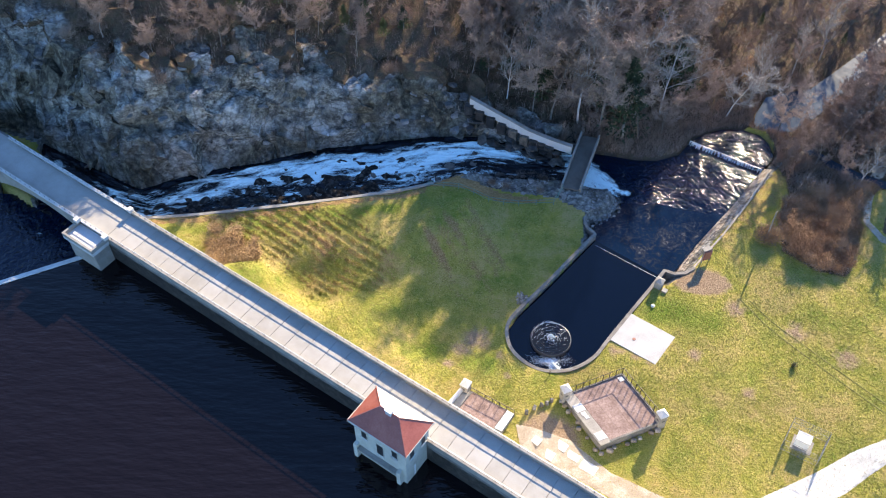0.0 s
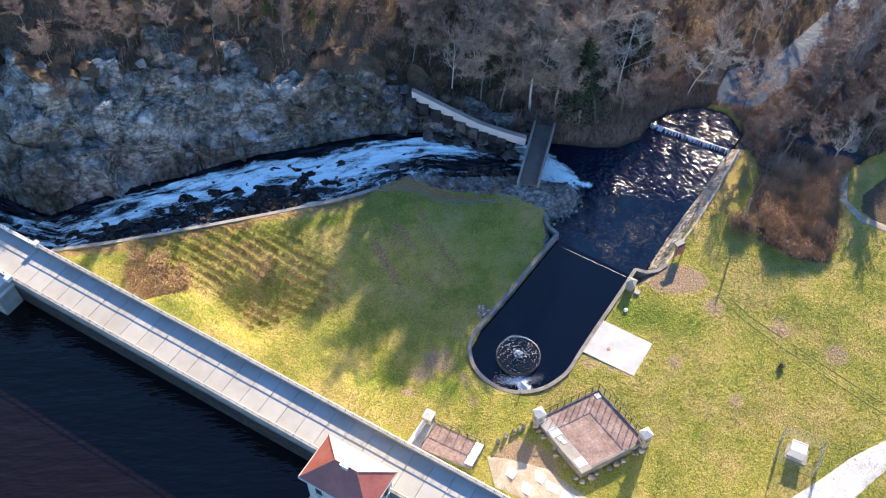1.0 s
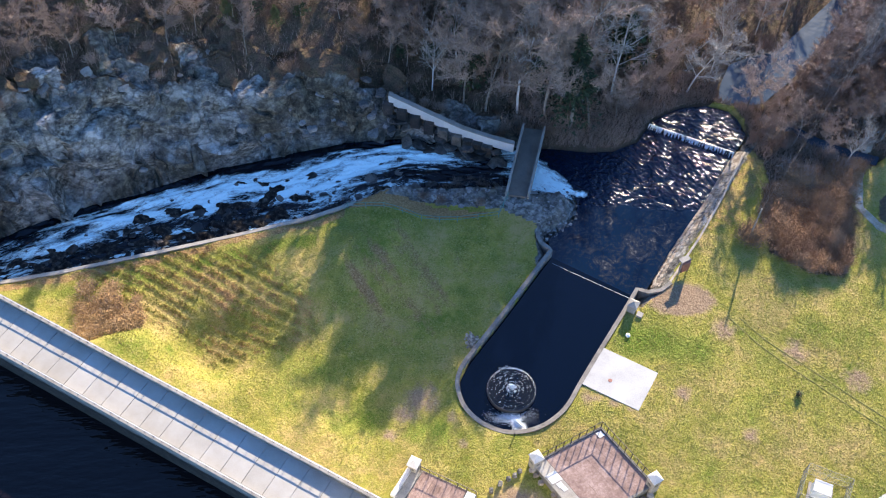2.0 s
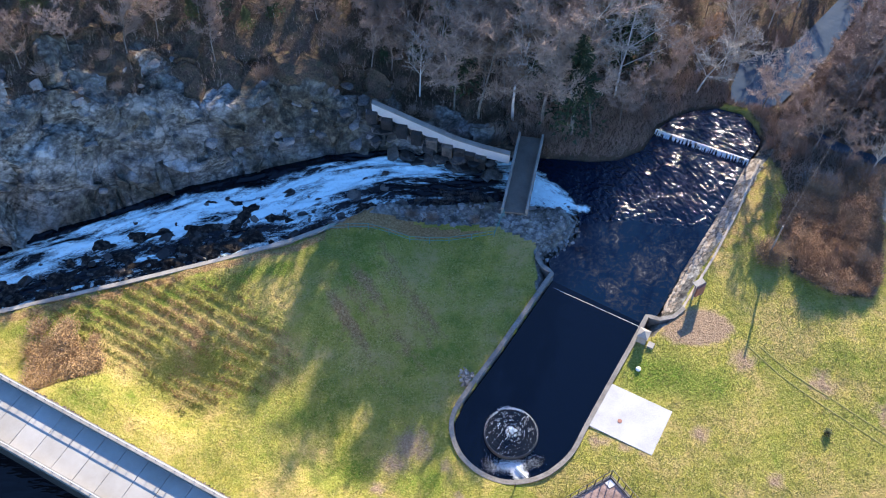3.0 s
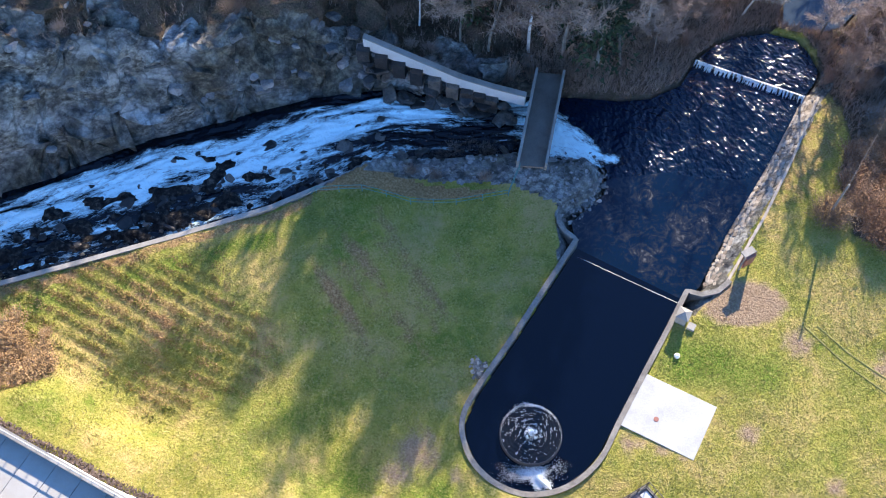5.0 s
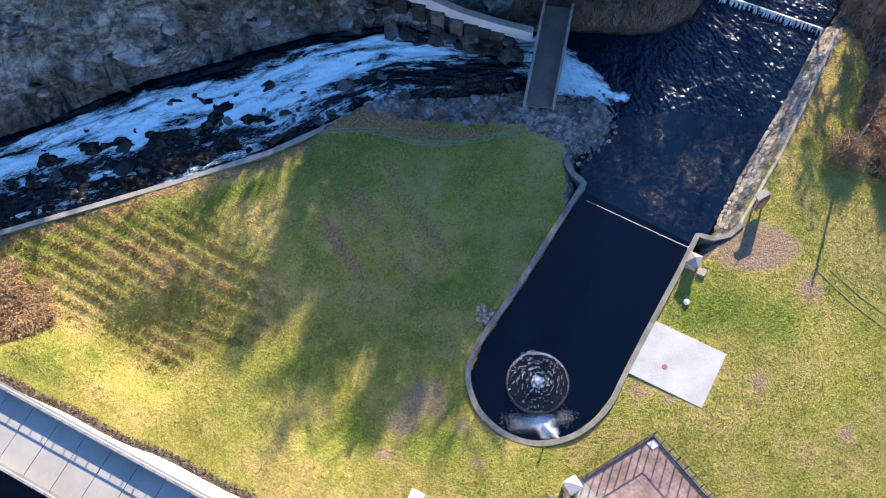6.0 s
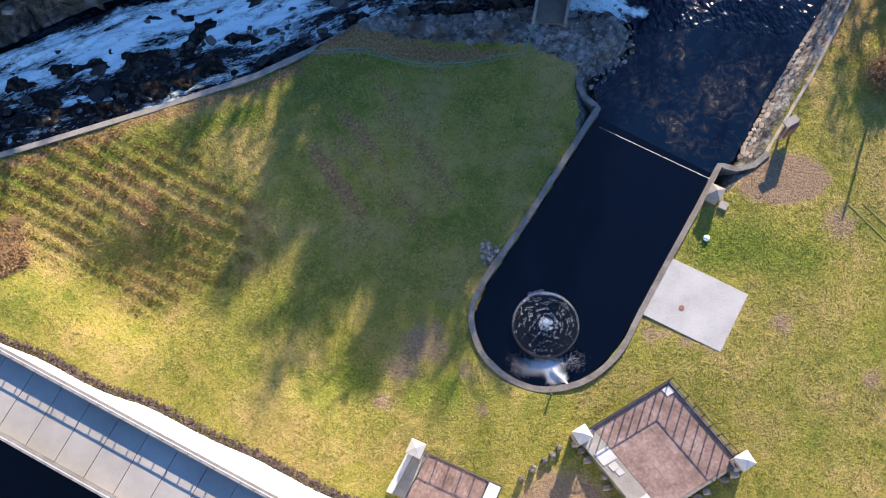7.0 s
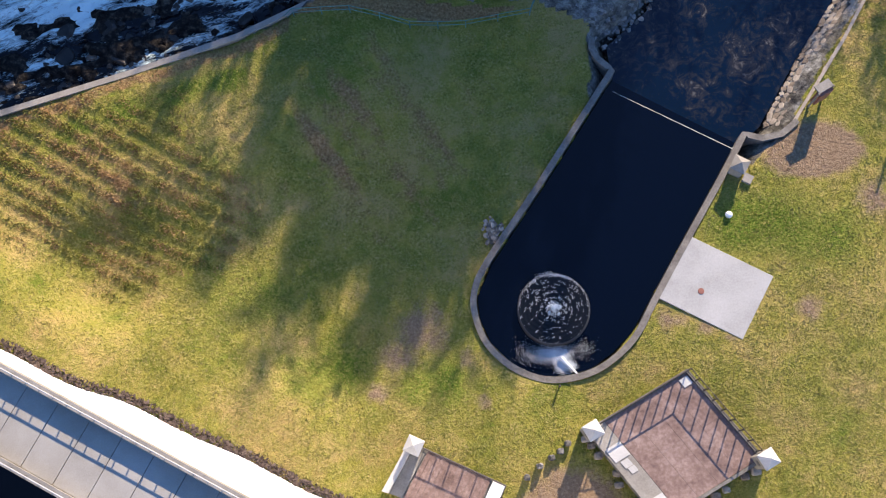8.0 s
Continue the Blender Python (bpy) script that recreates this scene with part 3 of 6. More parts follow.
def build_ground():
    xs, ys = axis(-72, 64, 0.42, -700, 700), axis(44, 124, 0.42, -500, 900)
    gx, gy = np.meshgrid(xs, ys)
    z, dry, bare, lit, rock, d, w, ch = ground_z(gx, gy, "all")
    nx, ny = len(xs), len(ys)
    GRID.update(x=xs, y=ys, z=z)
    co = np.stack([gx, gy, z], -1).reshape(-1, 3)
    cliff = ((d > 0.2) & (d < np.where(gx < -20, w + 8, w + 3.5)) & (gx < 20)).reshape(-1)
    bed = (ch < 0).reshape(-1)
    rough = ((d > 0) & (gy < 130)).reshape(-1)
    for i in np.nonzero(cliff)[0]:
        p = Vector(co[i])
        big = noise.noise_vector(p * 0.28)
        cell = noise.noise_vector(Vector((round(p.x * 0.9 + p.z * 0.5), round(p.y * 0.7), round(p.z * 0.8 - p.x * 0.25))) * 0.73)
        wide = noise.noise_vector(Vector((round(p.x * 0.33 + p.z * 0.3), round(p.y * 0.4), round(p.z * 0.36 - p.x * 0.12))) * 0.61)
        co[i] += np.array(big * 1.9 + cell * 0.5 + wide * 2.0)
    for i in np.nonzero(bed)[0]:
        p = Vector(co[i])
        q = Vector((p.x * 0.5 + p.y * 0.2, p.y * 0.75, 0))
        near = min(1.0, max(0.0, (float(far_y(p.x)) - p.y) / 9.0))
        ledge = noise.noise(Vector((round(q.x * 1.6 + q.y * 0.6), round(q.y * 1.5 - q.x * 0.3), 3)) * 0.77)
        co[i][2] += max(-0.5, 1.0 * noise.noise(q * 0.9) + 0.8 * ledge + 0.5 * noise.noise(q * 2.3) + 0.2 + 0.75 * near - (0.45 if p.x > -12 else 0.0) - 0.75 * min(1.0, max(0.0, 1.6 - 3.0 * near)))
    for i in np.nonzero(rough & ~cliff)[0]:
        co[i][2] += 0.5 * noise.noise(Vector(co[i]) * 0.35)
    idx = np.arange(nx * ny).reshape(ny, nx)
    quads = np.stack([idx[:-1, :-1], idx[:-1, 1:], idx[1:, 1:], idx[1:, :-1]], -1).reshape(-1, 4)
    me = bpy.data.meshes.new("ground")
    me.from_pydata(co.tolist(), [], quads.tolist())
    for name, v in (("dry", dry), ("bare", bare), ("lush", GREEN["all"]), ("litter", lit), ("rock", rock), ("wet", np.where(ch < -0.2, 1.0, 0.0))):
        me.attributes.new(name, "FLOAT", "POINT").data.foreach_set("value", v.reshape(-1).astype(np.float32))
    me.materials.append(GROUND)
    sm = (~cliff)[quads].all(1)
    me.polygons.foreach_set("use_smooth", sm.tolist())
    return tagged(new("ground", me), "grassy valley floor with brown leaf litter and grey rock", "ground", kind="structure")


ground = build_ground()


# ---- water ----
def sheet(name, poly, z, mat, label):
    bm = bmesh.new()
    bm.faces.new([bm.verts.new((x, y, z)) for x, y in poly])
    bmesh.ops.triangulate(bm, faces=bm.faces[:])
    bmesh.ops.recalc_face_normals(bm, faces=bm.faces[:])
    if bm.faces and sum(f.normal.z for f in bm.faces) < 0:
        bmesh.ops.reverse_faces(bm, faces=bm.faces[:])
    return tagged(part(name, bm, mat), label, "water", kind="structure")


CREST = [(-52.3, 78.6), (-62, 73.6), (-90, 59)]
sheet("reservoir_water", [on_dam(90, -2.0)[:2], on_dam(-38.5, -2.0)[:2], (-50, 79.5), *CREST, (-250, 40), (-250, -350), (250, -350)], WATER, RESERVOIR, "dark rippled reservoir water behind the dam")
sheet("pool_water", [(x, y) for x, y in POOL_EDGE], -0.35, POOL, "still dark water in the round-ended basin")
sheet("still_river_water", [(19.2, 89.9), (19.6, 91.2), (19.5, 94.2), (23.5, 97.3), (24.0, 99.0), (30, 99.2), (36, 97.6), (39.6, 97.7), (34.5, 91.3), (30.6, 85.9), (28.2, 84.2)], RIVER_Z + 0.012, CALM, "calm dark river water with pale films and reflections")
sheet("river_water", RIVER_EDGE, RIVER_Z, RIVER, "dark rippled river water glittering in the sun")


def build_rapids():
    def along(line, k):
        pts = np.array(line, float)
        s = np.r_[0, np.cumsum(np.hypot(*np.diff(pts, axis=0).T))]
        t = np.linspace(0, s[-1], k)
        return np.stack([np.interp(t, s, pts[:, 0]), np.interp(t, s, pts[:, 1])], -1)
    k, m = 380, 80
    a, b = along(NEAR, k), along(FAR, k)
    verts, foam, flow = [], [], []
    for i in range(k):
        s = i / (k - 1) * 85
        for j in range(m):
            v = j / (m - 1)
            p = a[i] * (1 - v) + b[i] * v
            x, y = float(p[0]), float(p[1])
            # one broad white band by the cliff, a second from the middle, dark rocks between
            c = v * 17 + 1.6 * noise.noise(Vector((s * 0.1, v * 3, 4)))
            streak = noise.noise(Vector((s * 0.2, c * 0.75, 0))) + 0.6 * noise.noise(Vector((s * 0.45, c * 1.7, 3)))
            band = math.exp(-((v - 0.68 - 0.06 * math.sin(s * 0.16)) / 0.25) ** 4)
            low = math.exp(-((v - 0.22 - 0.09 * math.sin(s * 0.3)) / 0.15) ** 2)
            cover = band * interp(x, [-60, -50, -42, -30, -10, 2, 9, 13], [0.3, 0.5, 0.8, 1.0, 1.1, 1.1, 0.7, 0.15])
            cover += 0.7 * low * interp(x, [-60, -40, -22, -15, -4, 0, 4, 10], [0.9, 0.85, 0.9, 0.8, 0.7, 1.1, 0.5, 0.1])
            cover += 0.8 * interp(x, [11, 14, 16, 20], [0, 0.35, 1.0, 0.9]) * float(step(np.array(v), 0.2, 0.5))
            f = -0.98 + 0.92 * cover + 0.62 * streak - 0.75 * step(np.array(v), 0.88, 0.97)
            q = Vector((s * 0.35, v * 17, 0))
            z = float(channel_z(x)) - 0.1 + 0.3 * noise.noise(q * 0.6) + 0.2 * noise.noise(q * 1.7) + 0.12 * max(0.0, streak) * band
            verts.append((x, y, z))
            foam.append(float(f))
            flow.append((s, v * 17, 0.0))
    faces = [(i * m + j, (i + 1) * m + j, (i + 1) * m + j + 1, i * m + j + 1) for i in range(k - 1) for j in range(m - 1)]
    me = bpy.data.meshes.new("rapids_water")
    me.from_pydata(verts, [], [f[::-1] for f in faces])
    me.attributes.new("foam", "FLOAT", "POINT").data.foreach_set("value", foam)
    me.attributes.new("flow", "FLOAT_VECTOR", "POINT").data.foreach_set("vector", [c for f in flow for c in f])
    me.materials.append(RAPIDS)
    me.polygons.foreach_set("use_smooth", [True] * len(me.polygons))
    return tagged(new("rapids_water", me), "white foaming rapids over dark rocks in the spillway channel", "water", kind="structure")


build_rapids()


# ---- dam ----
def obox(bm, c, size, turn=0.0):
    """A box with slightly worn edges, standing on its centre's z, turned about z."""
    x, y, z = c
    hx, hy, h = size[0] / 2, size[1] / 2, size[2]
    co, si = math.cos(turn), math.sin(turn)
    poly = [(x + px * co - py * si, y + px * si + py * co) for px, py in ((-hx, -hy), (hx, -hy), (hx, hy), (-hx, hy))]
    return prism(bm, poly, z, z + h)


def strip(bm, line, half, z0, z1):
    """A wall of even width along a plan line; z0 and z1 a height for each point."""
    pts = [Vector((p[0], p[1], 0)) for p in line]
    k = len(pts)
    z0 = z0 if isinstance(z0, (list, tuple)) else [z0] * k
    z1 = z1 if isinstance(z1, (list, tuple)) else [z1] * k
    rows = []
    for i, p in enumerate(pts):
        d = (pts[min(i + 1, k - 1)] - pts[max(i - 1, 0)]).normalized()
        s = Vector((-d.y, d.x, 0)) * half
        rows.append([bm.verts.new((q.x, q.y, z)) for q, z in ((p + s, z0[i]), (p + s, z1[i]), (p - s, z1[i]), (p - s, z0[i]))])
    for a, b in zip(rows, rows[1:]):
        for i in range(4):
            bm.faces.new((a[i], a[(i + 1) % 4], b[(i + 1) % 4], b[i]))
    bm.faces.new(rows[0][::-1])
    bm.faces.new(rows[-1])
    bmesh.ops.recalc_face_normals(bm, faces=bm.faces[:])
    return bm


def dam_block(bm, a0, a1, b0, b1, z0, z1):
    return prism(bm, [on_dam(a0, b0)[:2], on_dam(a1, b0)[:2], on_dam(a1, b1)[:2], on_dam(a0, b1)[:2]], z0, z1)


TURN = radians(-32.1)
A0, A1 = -38.0, 74.0


def build_dam():
    dam = thing("dam", "long concrete dam with a roadway along its crest", "dam")
    part("dam_wall", dam_block(bmesh.new(), A0, A1, -2.55, 2.55, -3, 9.86), STONE, dam, "weathered stone core wall of the dam")
    # upstream face is in shadow: a thin dark layer paints that shade
    part("waterline_stain", dam_block(bmesh.new(), A0, A1, -2.58, -2.553, 4.0, 8.9), WETROCK, dam, "dark band painting the shade on the upstream face above the water")
    bm = bmesh.new()
    rows = []
    for i in range(57):
        a = A0 + (A1 - A0) * i / 56
        rows.append([bm.verts.new(on_dam(a, 2.56 + 0.06 * (9.7 - z) ** 1.6, z)) for z in (9.7, 9.0, 8.0, 6.5, 5.0, 3.5, 2.0, 1.0, 0.0, -2.5)])
    for r, q in zip(rows, rows[1:]):
        for i in range(9):
            bm.faces.new((r[i], r[i + 1], q[i + 1], q[i]))
    part("sloping_face", bm, APRON, dam, "bright pale sloping downstream face", smooth=True)
    n = int((A1 - A0) / 2.4)
    bm = bmesh.new()
    w = 2.4 - 0.035
    prism(bm, [(-w / 2, -2.28), (w / 2, -2.28), (w / 2, 2.28), (-w / 2, 2.28)], -0.32, 0.0)
    bmesh.ops.bevel(bm, geom=[e for e in bm.edges if abs(e.verts[0].co.z) + abs(e.verts[1].co.z) < 0.01], offset=0.02, segments=1, affect="EDGES")
    slab = part("deck_slab", bm, DECK, dam)
    slab.matrix_local = Matrix.Translation(on_dam(A0 + 1.2, 0, DECK_Z)) @ Matrix.Rotation(TURN, 4, "Z")
    for i in range(1, n):
        s = new("deck_slab", slab.data)
        s.parent = dam
        s.matrix_local = Matrix.Translation(on_dam(A0 + 1.2 + 2.4 * i, 0, DECK_Z + 0.006 * math.sin(i * 2.3))) @ Matrix.Rotation(TURN, 4, "Z")
    for side, top in ((1, 10.88), (-1, 10.72)):
        bm = bmesh.new()
        dam_block(bm, A0, A1, *(sorted((side * 2.3, side * 2.62))), 9.6, top - 0.12)
        par = part("parapet", bm, CONCRETE, dam, "weathered concrete parapet wall")
        part("coping", dam_block(bmesh.new(), A0, A1, *(sorted((side * 2.24, side * 2.68))), top - 0.12, top), CONCRETE, par)
        bm = bmesh.new()
        tube(bm, on_dam(A0, side * 2.46, top + 0.36), on_dam(A1, side * 2.46, top + 0.36), 0.045)
        part("hand_rail", bm, RAIL, dam, "rusty metal hand rail")
        bm = bmesh.new()
        tube(bm, (0, 0, 0), (0, 0, 0.36), 0.045)
        first = None
        k = int((A1 - A0) / 1.04)
        for i in range(k):
            if first is None:
                first = part("rail_post", bm, IRON, dam)
                post = first
            else:
                post = new("rail_post", first.data)
                post.parent = dam
            post.matrix_local = Matrix.Translation(on_dam(A0 + 0.5 + 1.04 * i, side * 2.46, top))
    return dam


build_dam()


def build_bridge():
    br = thing("road_bridge", "concrete arched road bridge over the spillway, partly shaded", "bridge")
    part("roadway", dam_block(bmesh.new(), -64, -38.02, -2.28, 2.28, 9.75, 10.2), DECK, br, "worn concrete roadway")
    for side in (1, -1):
        bm = bmesh.new()
        lo, hi = sorted((side * 2.3, side * 2.62))
        k = 20
        outer = []
        for i in range(k + 1):
            t = i / k
            outer.append((-64 + 26 * t, 9.35 - 3.6 * (2 * t - 1) ** 2))
        for b in (lo, hi):
            pts = [bm.verts.new(on_dam(a, b, z)) for a, z in outer] + [bm.verts.new(on_dam(-38.02, b, 10.6)), bm.verts.new(on_dam(-64, b, 10.6))]
            bm.faces.new(pts)
        vs = list(bm.verts)
        m = len(vs) // 2
        for i in range(m):
            j = (i + 1) % m
            bm.faces.new((vs[i], vs[j], vs[m + j], vs[m + i]))
        bmesh.ops.recalc_face_normals(bm, faces=bm.faces[:])
        par = part("arch_wall", bm, CONCRETE, br, "arched concrete side wall of the bridge")
        part("coping", dam_block(bmesh.new(), -64, -38.02, *(sorted((side * 2.24, side * 2.68))), 10.602, 10.75), PALE, par)
        bm = bmesh.new()
        tube(bm, on_dam(-64, side * 2.46, 11.1), on_dam(-38.1, side * 2.46, 11.1), 0.045)
        part("hand_rail", bm, RAIL, br)
        for i in range(25):
            bm = bmesh.new()
            tube(bm, on_dam(-63.5 + i * 1.04, side * 2.46, 10.74), on_dam(-63.5 + i * 1.04, side * 2.46, 11.1), 0.045)
            part("rail_post", bm, IRON, br)
    bm = bmesh.new()
    dam_block(bm, -74, -64.02, -3.2, 3.2, 0, 9.7)
    part("abutment", bm, STONE, br, "ribbed concrete abutment wall")
    for i in range(6):
        part("rib", dam_block(bmesh.new(), -63.98 - 0.0, -63.3, -2.9 + i * 1.1, -2.5 + i * 1.1, 1.5, 6.0), CONCRETE, br)
    part("approach_road", dam_block(bmesh.new(), -80, -64.03, -2.6, 2.6, 9.75, 10.2), DECK, br)
    pier = thing("bridge_pier", "pale concrete pier with a walled viewing platform", "pier")
    part("shaft", dam_block(bmesh.new(), -42.6, -37.4, -5.2, -2.7, 0, 9.6), CONCRETE, pier)
    part("shaft", dam_block(bmesh.new(), -40.5, -38.03, -2.69, 2.5, 0, 9.7), CONCRETE, pier)
    part("platform", dam_block(bmesh.new(), -42.9, -37.1, -5.5, -2.69, 9.605, 10.15), PALE, pier)
    for a0, a1, b0, b1 in ((-42.9, -42.6, -5.5, -2.7), (-37.4, -37.1, -5.5, -2.7), (-42.59, -37.41, -5.5, -5.2)):
        part("parapet", dam_block(bmesh.new(), a0, a1, b0, b1, 10.155, 10.75), CONCRETE, pier)
    for a, b in ((-42.75, -2.9), (-38.2, 2.46), (-37.25, -2.9)):
        bm = bmesh.new()
        obox(bm, on_dam(a, b, 10.755), (0.7, 0.7, 0.55), TURN)
        post = thing("pier_post", "small white concrete post on the parapet", "post")
        part("block", bm, PALE, post)
    crest = thing("spillway_crest", "narrow pale concrete overflow crest at water level", "weir")
    part("sill", strip(bmesh.new(), [(-51.6, 79.0), *CREST], 0.35, 0, WATER + 0.12), PALE, crest)


build_bridge()
sheet("spillway_water", [on_dam(-41, -2.6)[:2], (-51.8, 79.3), (-62, 74.2), (-90, 59.6), (-95, 75), (-70, 92), (-60, 92), on_dam(-40, 3)[:2]], 4.15, RIVER, "dark turbulent water below the spillway crest")


# ---- gatehouse ----
def build_gatehouse():
    gh = thing("gatehouse", "cream stone gatehouse with a red hipped roof, standing in the reservoir", "building")
    a0, a1, b0, b1, top = 7.7, 14.8, -6.4, -2.1, 13.6
    part("wall", dam_block(bmesh.new(), a0, a1, b0, b1, 1.0, top), PLASTER, gh, "cream stone walls")
    bm = bmesh.new()
    e, apex = 0.45, 15.6
    c = [on_dam(a0 - e, b0 - e, top), on_dam(a1 + e, b0 - e, top), on_dam(a1 + e, b1 + e, top), on_dam(a0 - e, b1 + e, top)]
    m = (b0 + b1) / 2
    v = [bm.verts.new(p) for p in c] + [bm.verts.new(on_dam(a0 + 2.3, m, apex)), bm.verts.new(on_dam(a1 - 2.3, m, apex))]
    for f in ((0, 1, 5, 4), (1, 2, 5), (3, 0, 4), (3, 2, 1, 0)):
        bm.faces.new([v[i] for i in f])
    roof = part("roof", bm, TILE, gh, "red tiled hipped roof")
    # sunward slope: the sun's glare on the tiles is put in as white
    bm = bmesh.new()
    bm.faces.new([bm.verts.new(p) for p in (c[2], c[3], on_dam(a0 + 2.3, m, apex), on_dam(a1 - 2.3, m, apex))])
    part("roof_slope", bm, WHITE, roof, "roof slope facing the dam road, coloured white for sun glare")
    # hip and ridge tiles
    for i, (p, q) in enumerate(((0, 4), (3, 4), (1, 5), (2, 5), (4, 5))):
        pts = c + [on_dam(a0 + 2.3, m, apex), on_dam(a1 - 2.3, m, apex)]
        bm = bmesh.new()
        tube(bm, pts[p], pts[q], 0.07)
        part("ridge_tile", bm, TILE, roof)
    bm = bmesh.new()
    strip(bm, [p[:2] for p in (*c, c[0])], 0.05, top - 0.16, top + 0.03)
    part("eaves_board", bm, PLASTER, gh)
    ch = part("chimney", obox(bmesh.new(), on_dam(11.25, m, 15.3), (0.75, 0.65, 0.75), TURN), PALE, gh, "pale square roof vent")
    part("cap", obox(bmesh.new(), on_dam(11.25, m, 16.052), (0.9, 0.8, 0.1), TURN), WHITE, ch)

    def window(a, b, z, wide, high, face):
        """A window or door on one face: frame, pane and sill."""
        bm = bmesh.new()
        if face == "b":
            dam_block(bm, a - wide / 2 - 0.1, a + wide / 2 + 0.1, b - 0.06, b + 0.02, z - 0.1, z + high + 0.1)
        else:
            dam_block(bm, a - 0.02, a + 0.06, b - wide / 2 - 0.1, b + wide / 2 + 0.1, z - 0.1, z + high + 0.1)
        w = part("window" if high < 1.8 else "door", bm, PLASTER, gh)
        bm = bmesh.new()
        if face == "b":
            dam_block(bm, a - wide / 2, a + wide / 2, b - 0.075, b - 0.05, z, z + high)
        else:
            dam_block(bm, a + 0.05, a + 0.075, b - wide / 2, b + wide / 2, z, z + high)
        part("pane", bm, DARK, w)
        bm = bmesh.new()
        if face == "b":
            dam_block(bm, a - wide / 2 - 0.15, a + wide / 2 + 0.15, b - 0.16, b - 0.061, z - 0.2, z - 0.101)
        else:
            dam_block(bm, a + 0.061, a + 0.16, b - wide / 2 - 0.15, b + wide / 2 + 0.15, z - 0.2, z - 0.101)
        part("sill", bm, PALE, w)

    window(9.1, b0, 10.9, 0.7, 1.3, "b")
    window(11.25, b0, 9.3, 0.85, 2.1, "b")
    window(13.3, b0, 10.9, 0.7, 1.3, "b")
    window(a1, -5.3, 10.9, 0.7, 1.4, "a")
    window(a1, -3.2, 10.9, 0.7, 1.4, "a")
    part("ledge", dam_block(bmesh.new(), a0 + 0.5, a1 - 1.0, b0 - 0.6, b0 - 0.002, 8.0, 8.3), CONCRETE, gh, "concrete ledge below the door")
    for a in (a0 + 0.25, a1 - 0.75):
        part("buttress", dam_block(bmesh.new(), a - 0.25, a + 0.25, b0 - 0.6, b0 - 0.003, 1.0, 8.9), PLASTER, gh)
    part("water_gauge", dam_block(bmesh.new(), a1 + 0.003, a1 + 0.05, -5.0, -4.75, 6.0, 8.4), WHITE, gh, "white water level board")
    return gh


build_gatehouse()


# ---- basin ----
def build_basin():
    basin = thing("basin_wall", "weathered concrete wall round the pool", "wall", kind="structure")
    line = [(18.2, 94.5), (18.0, 93.6), (18.4, 92.6), (19.4, 91.5), (12.4, 82.4), (7.9, 76.85), (6.6, 74.45), (6.55, 72.45), (7.2, 70.45), (8.7, 68.7), (10.65, 67.6), (12.6, 67.32),
            (14.8, 67.7), (16.7, 68.7), (18.4, 70.2), (20.15, 72.75), (23.4, 77.3), (26.6, 81.7), (28.9, 85.0), (30.2, 84.5), (31.8, 84.7), (33.2, 85.7)]
    # smooth the plan line a little
    fine = []
    for i in range(len(line) - 1):
        p0, p1, p2, p3 = [Vector(line[max(0, min(len(line) - 1, i + k))]) for k in (-1, 0, 1, 2)]
        for j in range(4):
            t = j / 4
            q = p1 * (1 - t) + p2 * t
            c = 0.5 * ((2 * p1) + (p2 - p0) * t + (2 * p0 - 5 * p1 + 4 * p2 - p3) * t * t + (3 * p1 - p0 - 3 * p2 + p3) * t ** 3)
            fine.append(tuple(c if 4 <= i <= 15 else q))
    fine.append(line[-1])
    part("wall_body", strip(bmesh.new(), fine, 0.22, -2.5, 0.33), STONE, basin)
    part("coping", strip(bmesh.new(), fine, 0.24, 0.331, 0.46), material("worn_coping", [(0.09, 0.08, 0.07), (0.17, 0.155, 0.135), (0.26, 0.24, 0.21)], 0.9, 6, 0.9, 0.4), basin, "worn grey concrete coping")
    weir = thing("weir", "low concrete weir with a thin white fall of water", "weir")
    a, b = Vector((19.3, 89.9, 0)), Vector((28.1, 84.0, 0))
    part("sill", strip(bmesh.new(), [a[:2], b[:2]], 0.16, -2.4, -0.36), STONE, weir)
    rnd = random.Random(4)
    n = Vector((0.556, 0.83, 0))
    bm = bmesh.new()
    rows = []
    for i in range(121):
        p = a.lerp(b, i / 120)
        k = 0.5 + 0.5 * math.sin(i * 0.7) * rnd.random() + 0.5 * (i / 120)
        rows.append([bm.verts.new((p + n * (0.05 + 0.0 * k)).to_tuple()[:2] + (-0.33,)), bm.verts.new((p + n * (0.22 + 0.05 * k)).to_tuple()[:2] + (-0.42,)),
                     bm.verts.new((p + n * (0.32 + 0.22 * k * rnd.random())).to_tuple()[:2] + (-0.97,))])
    for r, q in zip(rows, rows[1:]):
        for i in range(2):
            bm.faces.new((r[i], q[i], q[i + 1], r[i + 1]))
    part("falling_water", bm, SPRAY, weir, "thin white curtain of water")
    # second weir up the river
    up = thing("weir", "wide low weir with bright falling water", "weir")
    a, b = Vector((36.2, 113.2, 0)), Vector((46.7, 107.1, 0))
    n = Vector((0.52, 0.85, 0))
    part("sill", strip(bmesh.new(), [a[:2], b[:2]], 0.1, -2.4, -0.55), STONE, up)
    bm = bmesh.new()
    rows = []
    for i in range(421):
        p = a.lerp(b, i / 420)
        k = rnd.random()
        rows.append([bm.verts.new((p + n * d).to_tuple()[:2] + (z,)) for d, z in ((0.06, -0.51), (-0.12, -0.5), (-0.26 - 0.1 * k, -0.72), (-0.5 - 0.45 * k ** 3, -0.955))])
